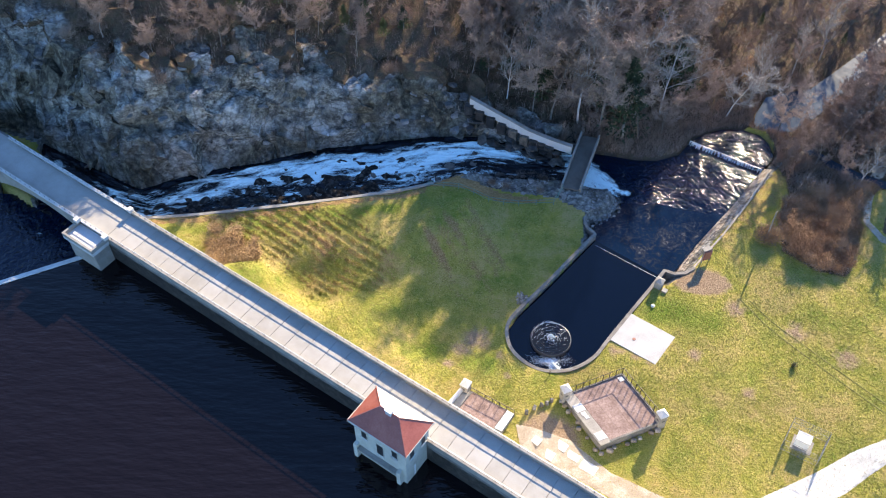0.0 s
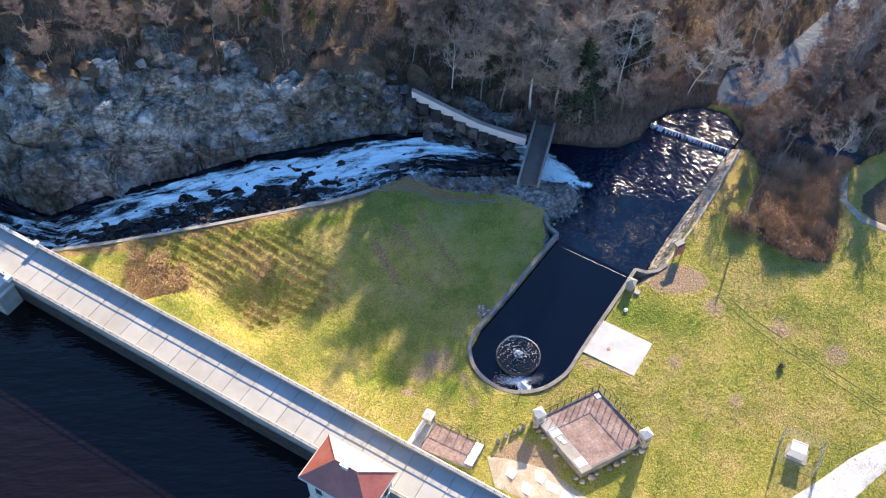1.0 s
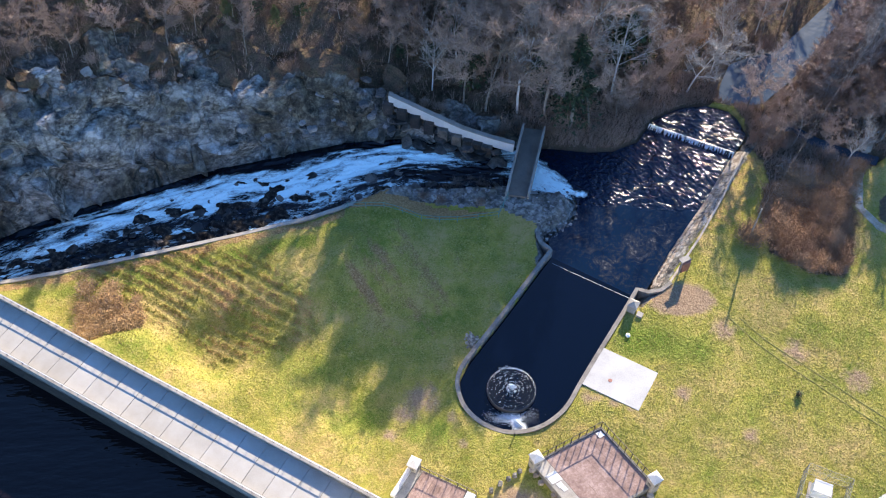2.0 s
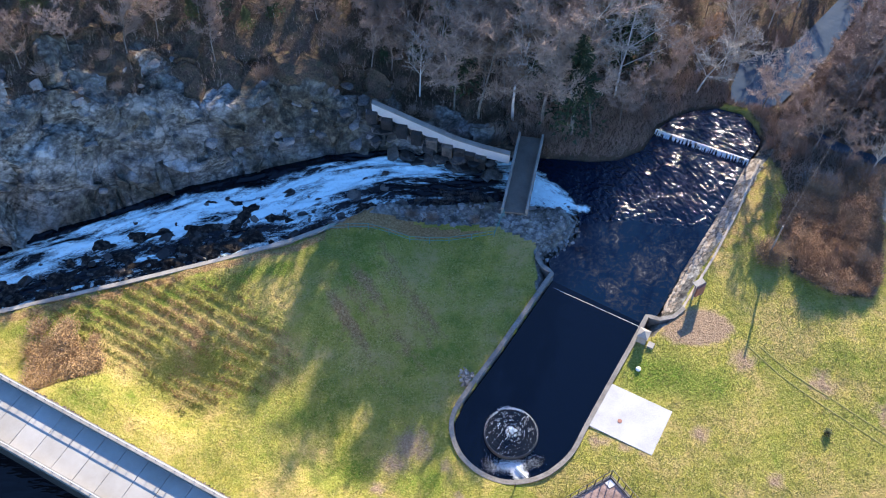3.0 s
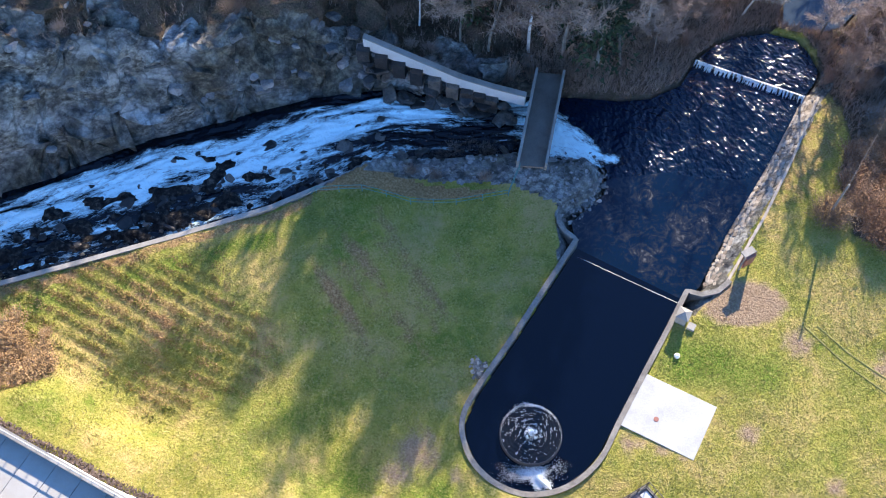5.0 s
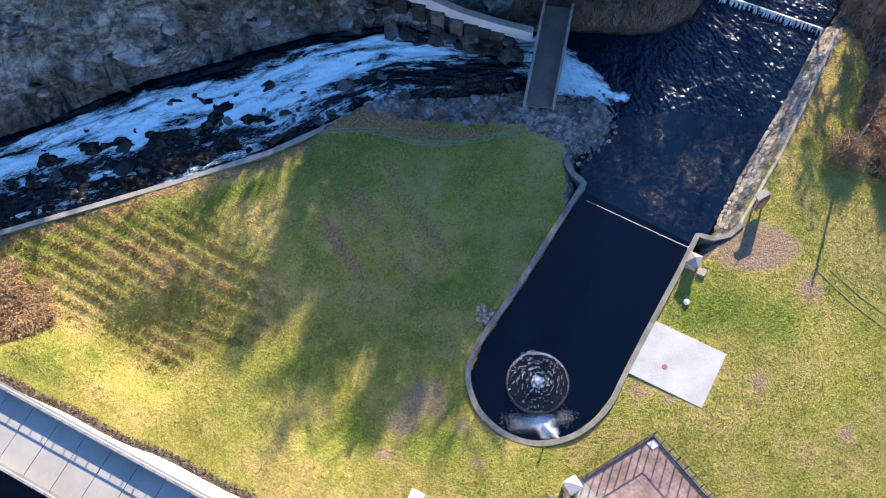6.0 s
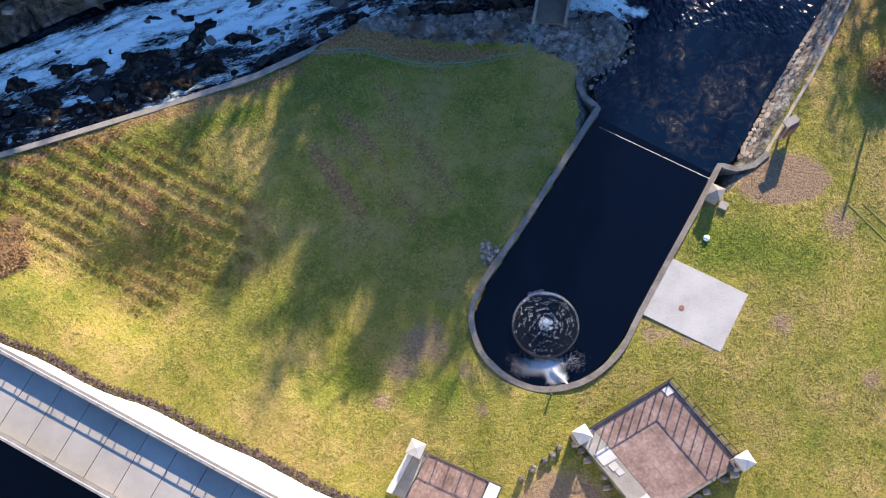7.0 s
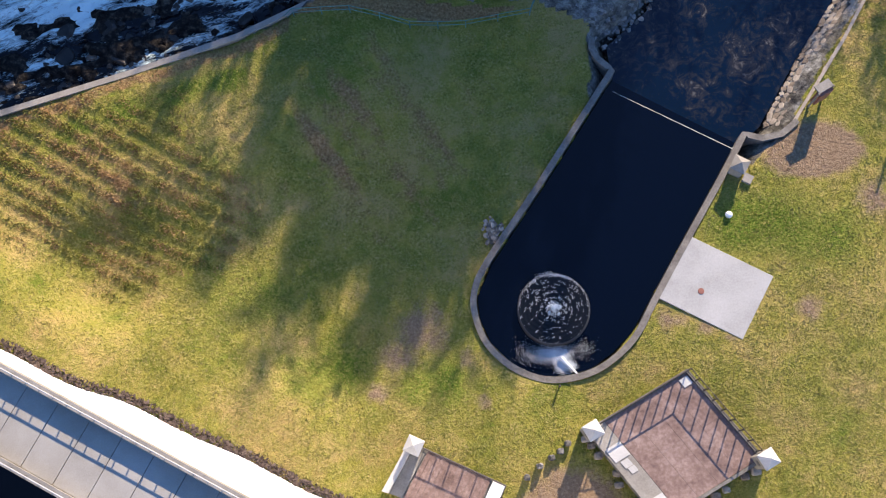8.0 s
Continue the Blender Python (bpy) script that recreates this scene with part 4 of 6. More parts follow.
    for m, (r, q) in enumerate(zip(rows, rows[1:])):
        for i in range(3):
            if noise.noise(Vector((m * 0.12, i * 0.4, 5))) + 0.3 * rnd.random() > -0.25 + 0.18 * i:
                bm.faces.new((r[i], r[i + 1], q[i + 1], q[i]))
    part("falling_water", bm, SPRAY, up, "white foaming fall of water")
    sheet("shoal_water", [(36.3, 113.2), (46.8, 107.2), (48.5, 109.1), (49.1, 110.4), (48.7, 113.2), (47.8, 114.9), (45, 116.2), (41.4, 116), (38.7, 114.9)], -0.545, RIVER, "bright rippled water running to the weir")
    sheet("upper_river_water", UPPER_EDGE, -0.44, GLAREWATER, "smooth grey-blue river water above the weir")
    sheet("side_channel_water", SIDE_EDGE, -0.4, GLAREWATER, "shallow grey-blue side channel among the brush")


build_basin()


def build_tail_foam():
    """Foam fanning out where the rapids pass under the footbridge."""
    n, step_m = 90, 0.115
    verts, foam, flow, faces, index = [], [], [], [], {}
    for i in range(n):
        for j in range(n):
            x, y = 17.6 + i * step_m, 100.3 + j * step_m
            along, off = (x - 18.6) * 0.8 - (y - 105.2) * 0.6, (x - 18.6) * 0.6 + (y - 105.2) * 0.8
            wide = 3.1 - 0.27 * along
            cover = 1 - (abs(off) / max(0.3, wide)) ** 2 - max(0.0, along - 4.5) * 0.3
            cover += 0.5 * noise.noise(Vector((along * 0.35, off * 1.3, 2))) + 0.3 * noise.noise(Vector((along, off * 2.8, 5)))
            cover = max(cover, 1.3 - 1.9 * math.hypot((x - 24.7) / 1.5, y - 101.4) + 0.5 * noise.noise(Vector((x * 2, y * 2, 1))))
            index[i, j] = len(verts)
            verts.append((x, y, RIVER_Z + 0.02 + 0.1 * max(0.0, cover) * (0.6 + noise.noise(Vector((x * 2, y * 2, 0))))))
            foam.append(-0.55 + 0.8 * min(1.0, cover))
            flow.append((along * 1.3, off * 1.3, 3.0))
    for i in range(n - 1):
        for j in range(n - 1):
            q = (index[i, j], index[i + 1, j], index[i + 1, j + 1], index[i, j + 1])
            if max(foam[k] for k in q) > -0.5:
                faces.append(q)
    me = bpy.data.meshes.new("foam_patch")
    me.from_pydata(verts, [], faces)
    me.attributes.new("foam", "FLOAT", "POINT").data.foreach_set("value", foam)
    me.attributes.new("flow", "FLOAT_VECTOR", "POINT").data.foreach_set("vector", [c for f in flow for c in f])
    me.materials.append(RAPIDS)
    me.polygons.foreach_set("use_smooth", [True] * len(me.polygons))
    tagged(new("foam_patch", me), "white foam where the rapids enter the river", "foam", kind="stuff")


build_tail_foam()


def build_aerator():
    c = Vector((12.45, 72.65, 0))
    ae = thing("aerator", "round bubbling aerator with a dark rim and a white central jet", "fountain")
    bm = bmesh.new()
    prof = [(2.75, -1.5), (2.75, 0.08), (2.68, 0.14), (2.55, 0.14), (2.5, 0.06)]
    k = 72
    rings = [[bm.verts.new((c.x + r * math.cos(6.2832 * i / k), c.y + r * math.sin(6.2832 * i / k), z)) for i in range(k)] for r, z in prof]
    for p, q in zip(rings, rings[1:]):
        for i in range(k):
            bm.faces.new((p[i], p[(i + 1) % k], q[(i + 1) % k], q[i]))
    part("rim", bm, DARK, ae, "dark wet rim", smooth=True)
    bm = bmesh.new()
    rings = []
    for j in range(40):
        r = 2.62 * j / 39
        rings.append([bm.verts.new((c.x + r * math.cos(6.2832 * i / 96), c.y + r * math.sin(6.2832 * i / 96),
                                    0.16 + 0.5 * math.exp(-(r / 0.45) ** 2) + 0.025 * math.sin(r * 17 + noise.noise(Vector((math.cos(6.2832 * i / 96) * 2, math.sin(6.2832 * i / 96) * 2, r))) * 4) * math.exp(-r * 0.3)
                                    + 0.02 * noise.noise(Vector((i * 0.9, r * 6, 0))))) for i in range(96)])
    for p, q in zip(rings[1:], rings[2:]):
        for i in range(96):
            bm.faces.new((p[i], p[(i + 1) % 96], q[(i + 1) % 96], q[i]))
    part("welling_water", bm, BELL, ae, "dark rippling water", smooth=True)
    rnd = random.Random(9)
    bm = bmesh.new()
    for i in range(46):
        r, a = abs(rnd.gauss(0, 0.2)), rnd.random() * 6.28
        boulder(bm, (c.x + r * math.cos(a), c.y + r * math.sin(a), 0.3 + 0.75 * math.exp(-(r / 0.3) ** 2) * rnd.random()), (0.1, 0.1, 0.13), i, 1, 0.6)
    for i in range(500):
        r, a = abs(rnd.gauss(0, 0.42)), rnd.random() * 6.28
        x, y, z = c.x + r * math.cos(a), c.y + r * math.sin(a), 0.24 + 0.6 * math.exp(-(r / 0.35) ** 2) * rnd.random() + 0.3 * math.exp(-(r / 0.45) ** 2)
        k = 0.03 + 0.03 * rnd.random()
        bm.faces.new([bm.verts.new((x + rnd.gauss(0, k), y + rnd.gauss(0, k), z + rnd.gauss(0, k))) for _ in range(3)])
    part("jet", bm, SPRAY, ae, "white foaming jet", kind="stuff")

    def specks(n, cx, cy, sx, sy, z, size, label):
        bm = bmesh.new()
        for i in range(n):
            x, y = rnd.gauss(cx, sx), rnd.gauss(cy, sy)
            s = size * (0.4 + rnd.random())
            t = rnd.random() * 6.28
            v = [bm.verts.new((x + s * math.cos(t + q) * (0.5 + rnd.random()), y + s * math.sin(t + q) * (0.5 + rnd.random()), z + 0.03 * rnd.random())) for q in (0, 1.6, 3.1, 4.7)]
            bm.faces.new(v)
        return part("foam_fleck", bm, FOAM, ae, label, kind="stuff")
    bm = bmesh.new()
    for i in range(2600):
        r, a = 2.66 * rnd.random() ** 0.7, rnd.random() * 6.28
        lobe = 0.5 + 0.15 * math.sin(r * 15) + 0.7 * noise.noise(Vector((math.cos(a) * r * 3, math.sin(a) * r * 3, 0)))
        if lobe < 0.55 or (math.sin(a) < -0.2 and r > 1.4 and rnd.random() < 0.6):
            continue
        s = 0.004 + 0.008 * rnd.random()
        x, y = c.x + r * math.cos(a), c.y + r * math.sin(a)
        v = [bm.verts.new((x + s * 3 * math.sin(a) * q0 + s * math.cos(a) * q1, y - s * 3 * math.cos(a) * q0 + s * math.sin(a) * q1, 0.27 + 0.45 * math.exp(-(r / 0.45) ** 2))) for q0, q1 in ((-1, -1), (1, -1), (1, 1), (-1, 1))]
        bm.faces.new(v)
    # froth along the far side of the rim
    for i in range(1100):
        a = 1.55 + rnd.gauss(0, 0.55)
        r = 2.62 + rnd.gauss(0, 0.07) + (0.25 * rnd.random() if abs(a - 1.75) < 0.25 else 0)
        s = 0.008 + 0.016 * rnd.random()
        x, y = c.x + r * math.cos(a), c.y + r * math.sin(a)
        bm.faces.new([bm.verts.new((x + s * math.cos(q), y + s * math.sin(q), 0.2 + 0.05 * rnd.random())) for q in (0, 2.1, 4.2)])
    part("foam_fleck", bm, FOAM, ae, "white flecks and froth on the water", kind="stuff")
    specks(5200, 12.0, 69.35, 0.8, 0.33, -0.32, 0.015, "white churned foam")
    specks(4200, 12.6, 68.7, 0.28, 0.42, -0.30, 0.018, "white churned foam")
    specks(1500, 13.2, 68.3, 0.2, 0.2, -0.29, 0.017, "white churned foam")
    specks(1100, 10.1, 69.6, 0.5, 0.5, -0.325, 0.01, "scattered foam flecks")
    specks(700, 14.4, 69.6, 0.5, 0.4, -0.325, 0.01, "scattered foam flecks")
    bm = bmesh.new()
    for i in range(8):
        t, u = i / 8, (i + 1) / 8
        tube(bm, (13.75 - 1.2 * t, 67.5 + 1.5 * t, 0.05 - 0.3 * t), (13.75 - 1.2 * u, 67.5 + 1.5 * u, 0.05 - 0.3 * u), 0.07 + 0.17 * t * t, 0.07 + 0.17 * u * u, sides=7, caps=False)
    part("side_jet", bm, FOAM, ae, "white jet from the wall")
    return ae


build_aerator()


def build_slab():
    ob = thing("concrete_slab", "clean pale concrete slab beside the pool", "slab")
    q = [(23.3, 77.3), (29.1, 73.5), (26.0, 69.0), (20.0, 72.9)]
    bm = prism(bmesh.new(), q[::-1], -0.3, 0.42)
    bmesh.ops.bevel(bm, geom=bm.edges[:], offset=0.02, segments=1, affect="EDGES")
    part("slab", bm, material("clean_slab_concrete", [(0.3, 0.295, 0.28), (0.39, 0.385, 0.37), (0.46, 0.455, 0.44)], 0.35, 7, 0.85, 0.15), ob)
    bm = bmesh.new()
    tube(bm, (23.55, 72.9, 0.423), (23.55, 72.9, 0.45), 0.23, sides=20)
    part("manhole_cover", bm, RED, ob, "rusty round manhole cover")


build_slab()


# ---- fenced platforms ----
def pillar(at, turn, height, label):
    """A square pillar with small openings and a white pyramid cap."""
    p = thing("gate_pillar", label, "pillar", "capped pillars")
    x, y, z = at
    part("shaft", obox(bmesh.new(), at, (1.0, 1.0, height), turn), CONCRETE, p)
    bm = bmesh.new()
    co, si = math.cos(turn), math.sin(turn)
    base = [bm.verts.new((x + (a * co - b * si) * 0.6, y + (a * si + b * co) * 0.6, z + height + dz)) for dz in (0.002, 0.12) for a, b in ((-1, -1), (1, -1), (1, 1), (-1, 1))]
    top = bm.verts.new((x, y, z + height + 0.75))
    bm.faces.new(base[:4][::-1])
    for i in range(4):
        j = (i + 1) % 4
        bm.faces.new((base[i], base[j], base[4 + j], base[4 + i]))
        bm.faces.new((base[4 + i], base[4 + j], top))
    part("cap", bm, PALE, p, "pale pyramid cap")
    for k in range(4):
        t = turn + k * math.pi / 2
        part("opening", obox(bmesh.new(), (x + math.cos(t) * 0.505, y + math.sin(t) * 0.505, z + height * 0.62), (0.03, 0.4, 0.32), t), DARK, p)
    return p


def fence(owner, line, z, height, gap, rails=(0.5, 1.0), post_mat=None, rail_mat=None, r=0.05):
    """Posts and rails along a plan line, as parts of owner; z a number or a function of place."""
    zf = z if callable(z) else (lambda x, y: z)
    post_mat, rail_mat = post_mat or IRON, rail_mat or IRON
    mesh = None
    for p, q in zip(line, line[1:]):
        p, q = Vector(p), Vector(q)
        n = max(1, round((q - p).length / gap))
        for i in range(n + (1 if q == Vector(line[-1]) else 0)):
            s = p.lerp(q, i / n)
            if mesh is None:
                bm = bmesh.new()
                tube(bm, (0, 0, -0.1), (0, 0, height), r)
                ob = part("post", bm, post_mat, owner)
                mesh = ob.data
            else:
                ob = new("post", mesh)
                ob.parent = owner
            ob.matrix_local = Matrix.Translation((s.x, s.y, zf(s.x, s.y)))
        for h in rails:
            bm = bmesh.new()
            spans = n if callable(z) else 1
            for i in range(spans):
                s, e = p.lerp(q, i / spans), p.lerp(q, (i + 1) / spans)
                tube(bm, (s.x, s.y, zf(s.x, s.y) + height * h), (e.x, e.y, zf(e.x, e.y) + height * h), r * 0.8)
            part("rail", bm, rail_mat, owner)


def build_platform():
    pf = thing("valve_platform", "raised platform with reddish paving and a concrete strip", "platform")
    p0, e1, e2 = Vector((13.6, 63.5)), Vector((7.9, 3.7)), Vector((4.5, -6.9))
    def at(u, v):
        return tuple(p0 + e1 * u + e2 * v)
    part("base", prism(bmesh.new(), [at(0, 1), at(1, 1), at(1, 0), at(0, 0)], -1.6, 0.7), STONE, pf)
    for u in range(4):
        for v in range(4):
            u0, u1 = 0.17 + u * 0.2, 0.17 + (u + 1) * 0.2 - 0.0015
            v0, v1 = 0.03 + v * 0.235, 0.03 + (v + 1) * 0.235 - 0.0015
            part("paving_slab", prism(bmesh.new(), [at(u0, v1), at(u1, v1), at(u1, v0), at(u0, v0)], 0.702, 0.8), PAVING, pf)
    part("walk_strip", prism(bmesh.new(), [at(0.0, 1), at(0.166, 1), at(0.166, 0), at(0.0, 0)], 0.702, 0.82), CONCRETE, pf, "grey concrete strip")
    for a0, a1, b0, b1 in ((0.166, 1, -0.0, 0.027), (0.973, 1, 0.03, 0.97), (0.166, 1, 0.972, 1.0)):
        part("kerb", prism(bmesh.new(), [at(a0, b1), at(a1, b1), at(a1, b0), at(a0, b0)], 0.702, 0.92), STONE, pf)
    for u, v, s in ((0.09, 0.3, 0.07), (0.09, 0.42, 0.035), (0.1, 0.49, 0.03), (0.09, 0.85, 0.07), (0.92, 0.09, 0.04)):
        part("hatch_cover", prism(bmesh.new(), [at(u - s, v + s), at(u + s, v + s), at(u + s, v - s), at(u - s, v - s)], 0.822, 0.87), PALE, pf, "pale metal hatch cover")
    fence(pf, [at(0.1, 0.013), at(0.987, 0.013), at(0.987, 0.9)], 0.9, 1.4, 0.95, rails=(0.08, 1.0))
    t = math.atan2(e1.y, e1.x)
    pillar((*at(0.02, 0.03), -0.4), t, 3.0, "square concrete pillar with a white cap, beside the platform fence")
    pillar((*at(0.97, 0.98), -0.6), t, 3.2, "square concrete pillar with a white cap, at the platform corner")
    rnd = random.Random(11)
    line = [at(-0.05, 0.05 + 0.1 * i) for i in range(10)] + [at(0.1 * i, 1.05) for i in range(10)]
    for i, (x, y) in enumerate(line):
        if rnd.random() < 0.12:
            continue
        s = 0.22 + 0.18 * rnd.random()
        bm = bmesh.new()
        x, y = x + rnd.gauss(0, 0.12), y + rnd.gauss(0, 0.12)
        boulder(bm, (0, 0, 0), (s, s * 0.8, s), i * 1.7, 0.8, 0.3)
        ob = tagged(part("edging_stone", bm, FACING), "rough grey edging stone beside the platform", "stone", "edging stones")
        ob.location = (x, y, zat(x, y) + s * 0.45)

    sm = thing("small_platform", "small raised platform with red-brown boards against the dam", "platform")
    q = [Vector(v) for v in ((0.9, 63.9), (7.5, 60.2), (5.8, 57.4), (-1.3, 60.6))]
    def on(u, v):
        return tuple((q[0] * (1 - u) + q[1] * u) * (1 - v) + (q[3] * (1 - u) + q[2] * u) * v)
    part("base", prism(bmesh.new(), [on(0, 1), on(1, 1), on(1, 0), on(0, 0)], -1.0, 1.25), STONE, sm)
    for i in range(14):
        u0 = 0.2 + i * 0.0465
        part("board", prism(bmesh.new(), [on(u0, 0.98), on(u0 + 0.044, 0.98), on(u0 + 0.044, 0.03), on(u0, 0.03)], 1.252, 1.34), PAVING, sm)
    part("ramp_wall", prism(bmesh.new(), [on(0.0, 1), on(0.06, 1), on(0.06, 0.12), on(0.0, 0.12)], 1.252, 1.9), PALE, sm)
    part("ramp", prism(bmesh.new(), [on(0.062, 1), on(0.185, 1), on(0.185, 0.1), on(0.062, 0.1)], 1.252, 1.42), CONCRETE, sm)
    part("white_hatch", prism(bmesh.new(), [on(0.87, 0.9), on(0.99, 0.9), on(0.99, 0.04), on(0.87, 0.04)], 1.252, 1.5), WHITE, sm)
    fence(sm, [on(0.16, 0.02), on(0.99, 0.02)], 1.3, 0.95, 1.1, rails=(0.1, 1.0))
    pillar((*on(0.07, 0.05), 0.4), math.atan2(-3.7, 6.6), 2.3, "square concrete pillar with a white cap, beside the dam")


build_platform()


# ---- small things on the lawn ----
def build_small():
    rnd = random.Random(21)
    for i, (x, y) in enumerate(((9.0, 60.6), (10.0, 61.3), (10.9, 61.8), (11.6, 62.2), (12.2, 62.7))):
        bm = bmesh.new()
        boulder(bm, (0, 0, 0.3), (0.24, 0.22, 0.55 if i < 2 else 0.4), i * 2.2, 1.0, 0.3)
        ob = tagged(part("marker_stone", bm, ROCK), "upright grey boulder standing in the grass", "stone", "row of marker stones")
        ob.location = (x, y, zat(x, y))
    # information kiosk by the river bank
    ki = thing("kiosk", "small red-brown notice kiosk with a pale roof on the river bank", "sign")
    z = zat(34.9, 87.1)
    t = radians(25)
    for s in (-0.65, 0.65):
        part("post", obox(bmesh.new(), (34.9 + s * math.cos(t), 87.1 + s * math.sin(t), z), (0.14, 0.14, 2.5), t), BARK, ki)
    part("board", obox(bmesh.new(), (34.9, 87.1, z + 0.7), (1.15, 0.5, 1.6), t), RED, ki, "red-brown notice board")
    bm = bmesh.new()
    obox(bm, (34.78, 87.42, z + 2.35), (1.3, 0.7, 0.15), t)
    part("roof", bm, CONCRETE, ki, "pale flat roof")
    # gauge hut at the end of the weir
    gt = thing("gauge_hut", "small stone gauge hut with a pyramid roof beside the weir", "hut")
    t = math.atan2(-5.9, 8.8)
    z = 0.2
    part("wall", obox(bmesh.new(), (27.75, 82.15, z - 0.5), (1.0, 1.0, 1.9), t), CONCRETE, gt)
    bm = bmesh.new()
    co, si = math.cos(t), math.sin(t)
    base = [bm.verts.new((27.75 + (a * co - b * si) * 0.62, 82.15 + (a * si + b * co) * 0.62, z + 1.41)) for a, b in ((-1, -1), (1, -1), (1, 1), (-1, 1))]
    top = bm.verts.new((27.75, 82.15, z + 1.9))
    bm.faces.new(base[::-1])
    for i in range(4):
        bm.faces.new((base[i], base[(i + 1) % 4], top))
    part("roof", bm, CONCRETE, gt, "grey pyramid roof")
    part("step_block", obox(bmesh.new(), (28.5, 81.3, z - 0.4), (0.7, 0.7, 0.8), t), CONCRETE, gt)
    bm = bmesh.new()
    bmesh.ops.create_uvsphere(bm, u_segments=16, v_segments=10, radius=0.28)
    for v in bm.verts:
        v.co.z *= 0.8
    ob = tagged(part("vent_dome", bm, WHITE, smooth=True), "small white round vent on the grass", "vent")
    ob.location = (26.6, 78.6, zat(26.6, 78.6) + 0.15)
    bm = bmesh.new()
    tube(bm, (0, 0, -0.2), (0, 0, 0.75), 0.06, sides=8)
    boulder(bm, (0, 0, 0.78), (0.09, 0.09, 0.09), 2, 1, 0.1)
    ob = tagged(part("marker_post", bm, IRON), "short dark iron post by the pool wall", "post")
    ob.location = (12.1, 66.8, zat(12.1, 66.6))
    # pole in the round bush, with a cable running off over the thicket
    up = thing("utility_pole", "weathered wooden utility pole standing in a round bush", "pole")
    z = zat(44.3, 91.7)
    bm = bmesh.new()
    tube(bm, (44.3, 91.7, z - 0.4), (44.35, 91.75, z + 6.0), 0.13, 0.1, sides=10)
    part("shaft", bm, BARK, up)
    cb = thing("overhead_cable", "pale sagging overhead cable above the thicket", "cable")
    a, b = Vector((44.35, 91.75, z + 5.85)), Vector((74, 128, 13.0))
    bm = bmesh.new()
    pts = [a.lerp(b, i / 24) - Vector((0, 0, 1.6 * 4 * (i / 24) * (1 - i / 24))) for i in range(25)]
    for p, q in zip(pts, pts[1:]):
        tube(bm, p, q, 0.014, sides=5, caps=False)
    part("strand", bm, BARK, cb)
    # utility box in its wire enclosure
    en = thing("wire_enclosure", "tall wire fence enclosure on the lawn", "fence")
    quad = [(40.7, 58.4), (42.6, 61.6), (46.6, 59.5), (44.6, 56.2)]
    fence(en, [*quad, quad[0]], lambda x, y: zat(x, y), 2.3, 1.9, rails=(0.03, 0.5, 1.0), post_mat=DULL, rail_mat=DULL, r=0.028)
    for p, q in zip(quad, quad[1:] + quad[:1]):
        bm = bmesh.new()
        p, q = Vector(p), Vector(q)
        n = int((q - p).length / 0.22)
        for i in range(-10, n):
            for s in (0, 1):
                a, b = (i, i + 10) if s == 0 else (i + 10, i)
                lo, hi = max(0, i), min(n, i + 10)
                f = [(lo - i) / 10, (hi - i) / 10] if s == 0 else [1 - (lo - i) / 10, 1 - (hi - i) / 10]
                u, v = p.lerp(q, lo / n), p.lerp(q, hi / n)
                g = zat(43, 59)
                tube(bm, (u.x, u.y, g + 2.25 * f[0]), (v.x, v.y, g + 2.25 * f[1]), 0.006, sides=3, caps=False)
        part("wire_mesh", bm, DULL, en, "diamond wire mesh")
    bx = thing("utility_box", "pale metal utility cabinet on a concrete pad", "cabinet")
    g = zat(43.4, 59.2)
    t = math.atan2(-2.1, 4)
    part("pad", obox(bmesh.new(), (43.5, 59.0, g - 0.15), (2.5, 2.0, 0.3), t), CONCRETE, bx)
    part("cabinet", obox(bmesh.new(), (43.4, 59.1, g + 0.152), (1.7, 1.3, 1.5), t), WHITE, bx)
    part("lid", obox(bmesh.new(), (43.4, 59.1, g + 1.655), (1.8, 1.4, 0.1), t), PALE, bx)
    # lawn fence along the channel
    lf = thing("lawn_fence", "thin green rail fence along the channel edge of the lawn", "fence")
    fence(lf, [(-10.1, 97.2), (-5.5, 97.8), (-1.0, 97.6), (3.6, 96.6), (8.1, 96.4), (13.4, 97.0), (14.9, 100.0)], lambda x, y: max(0.3, zat(x, y)), 1.15, 2.2, rails=(0.5, 1.0), post_mat=GREENRAIL, rail_mat=GREENRAIL, r=0.04)


build_small()


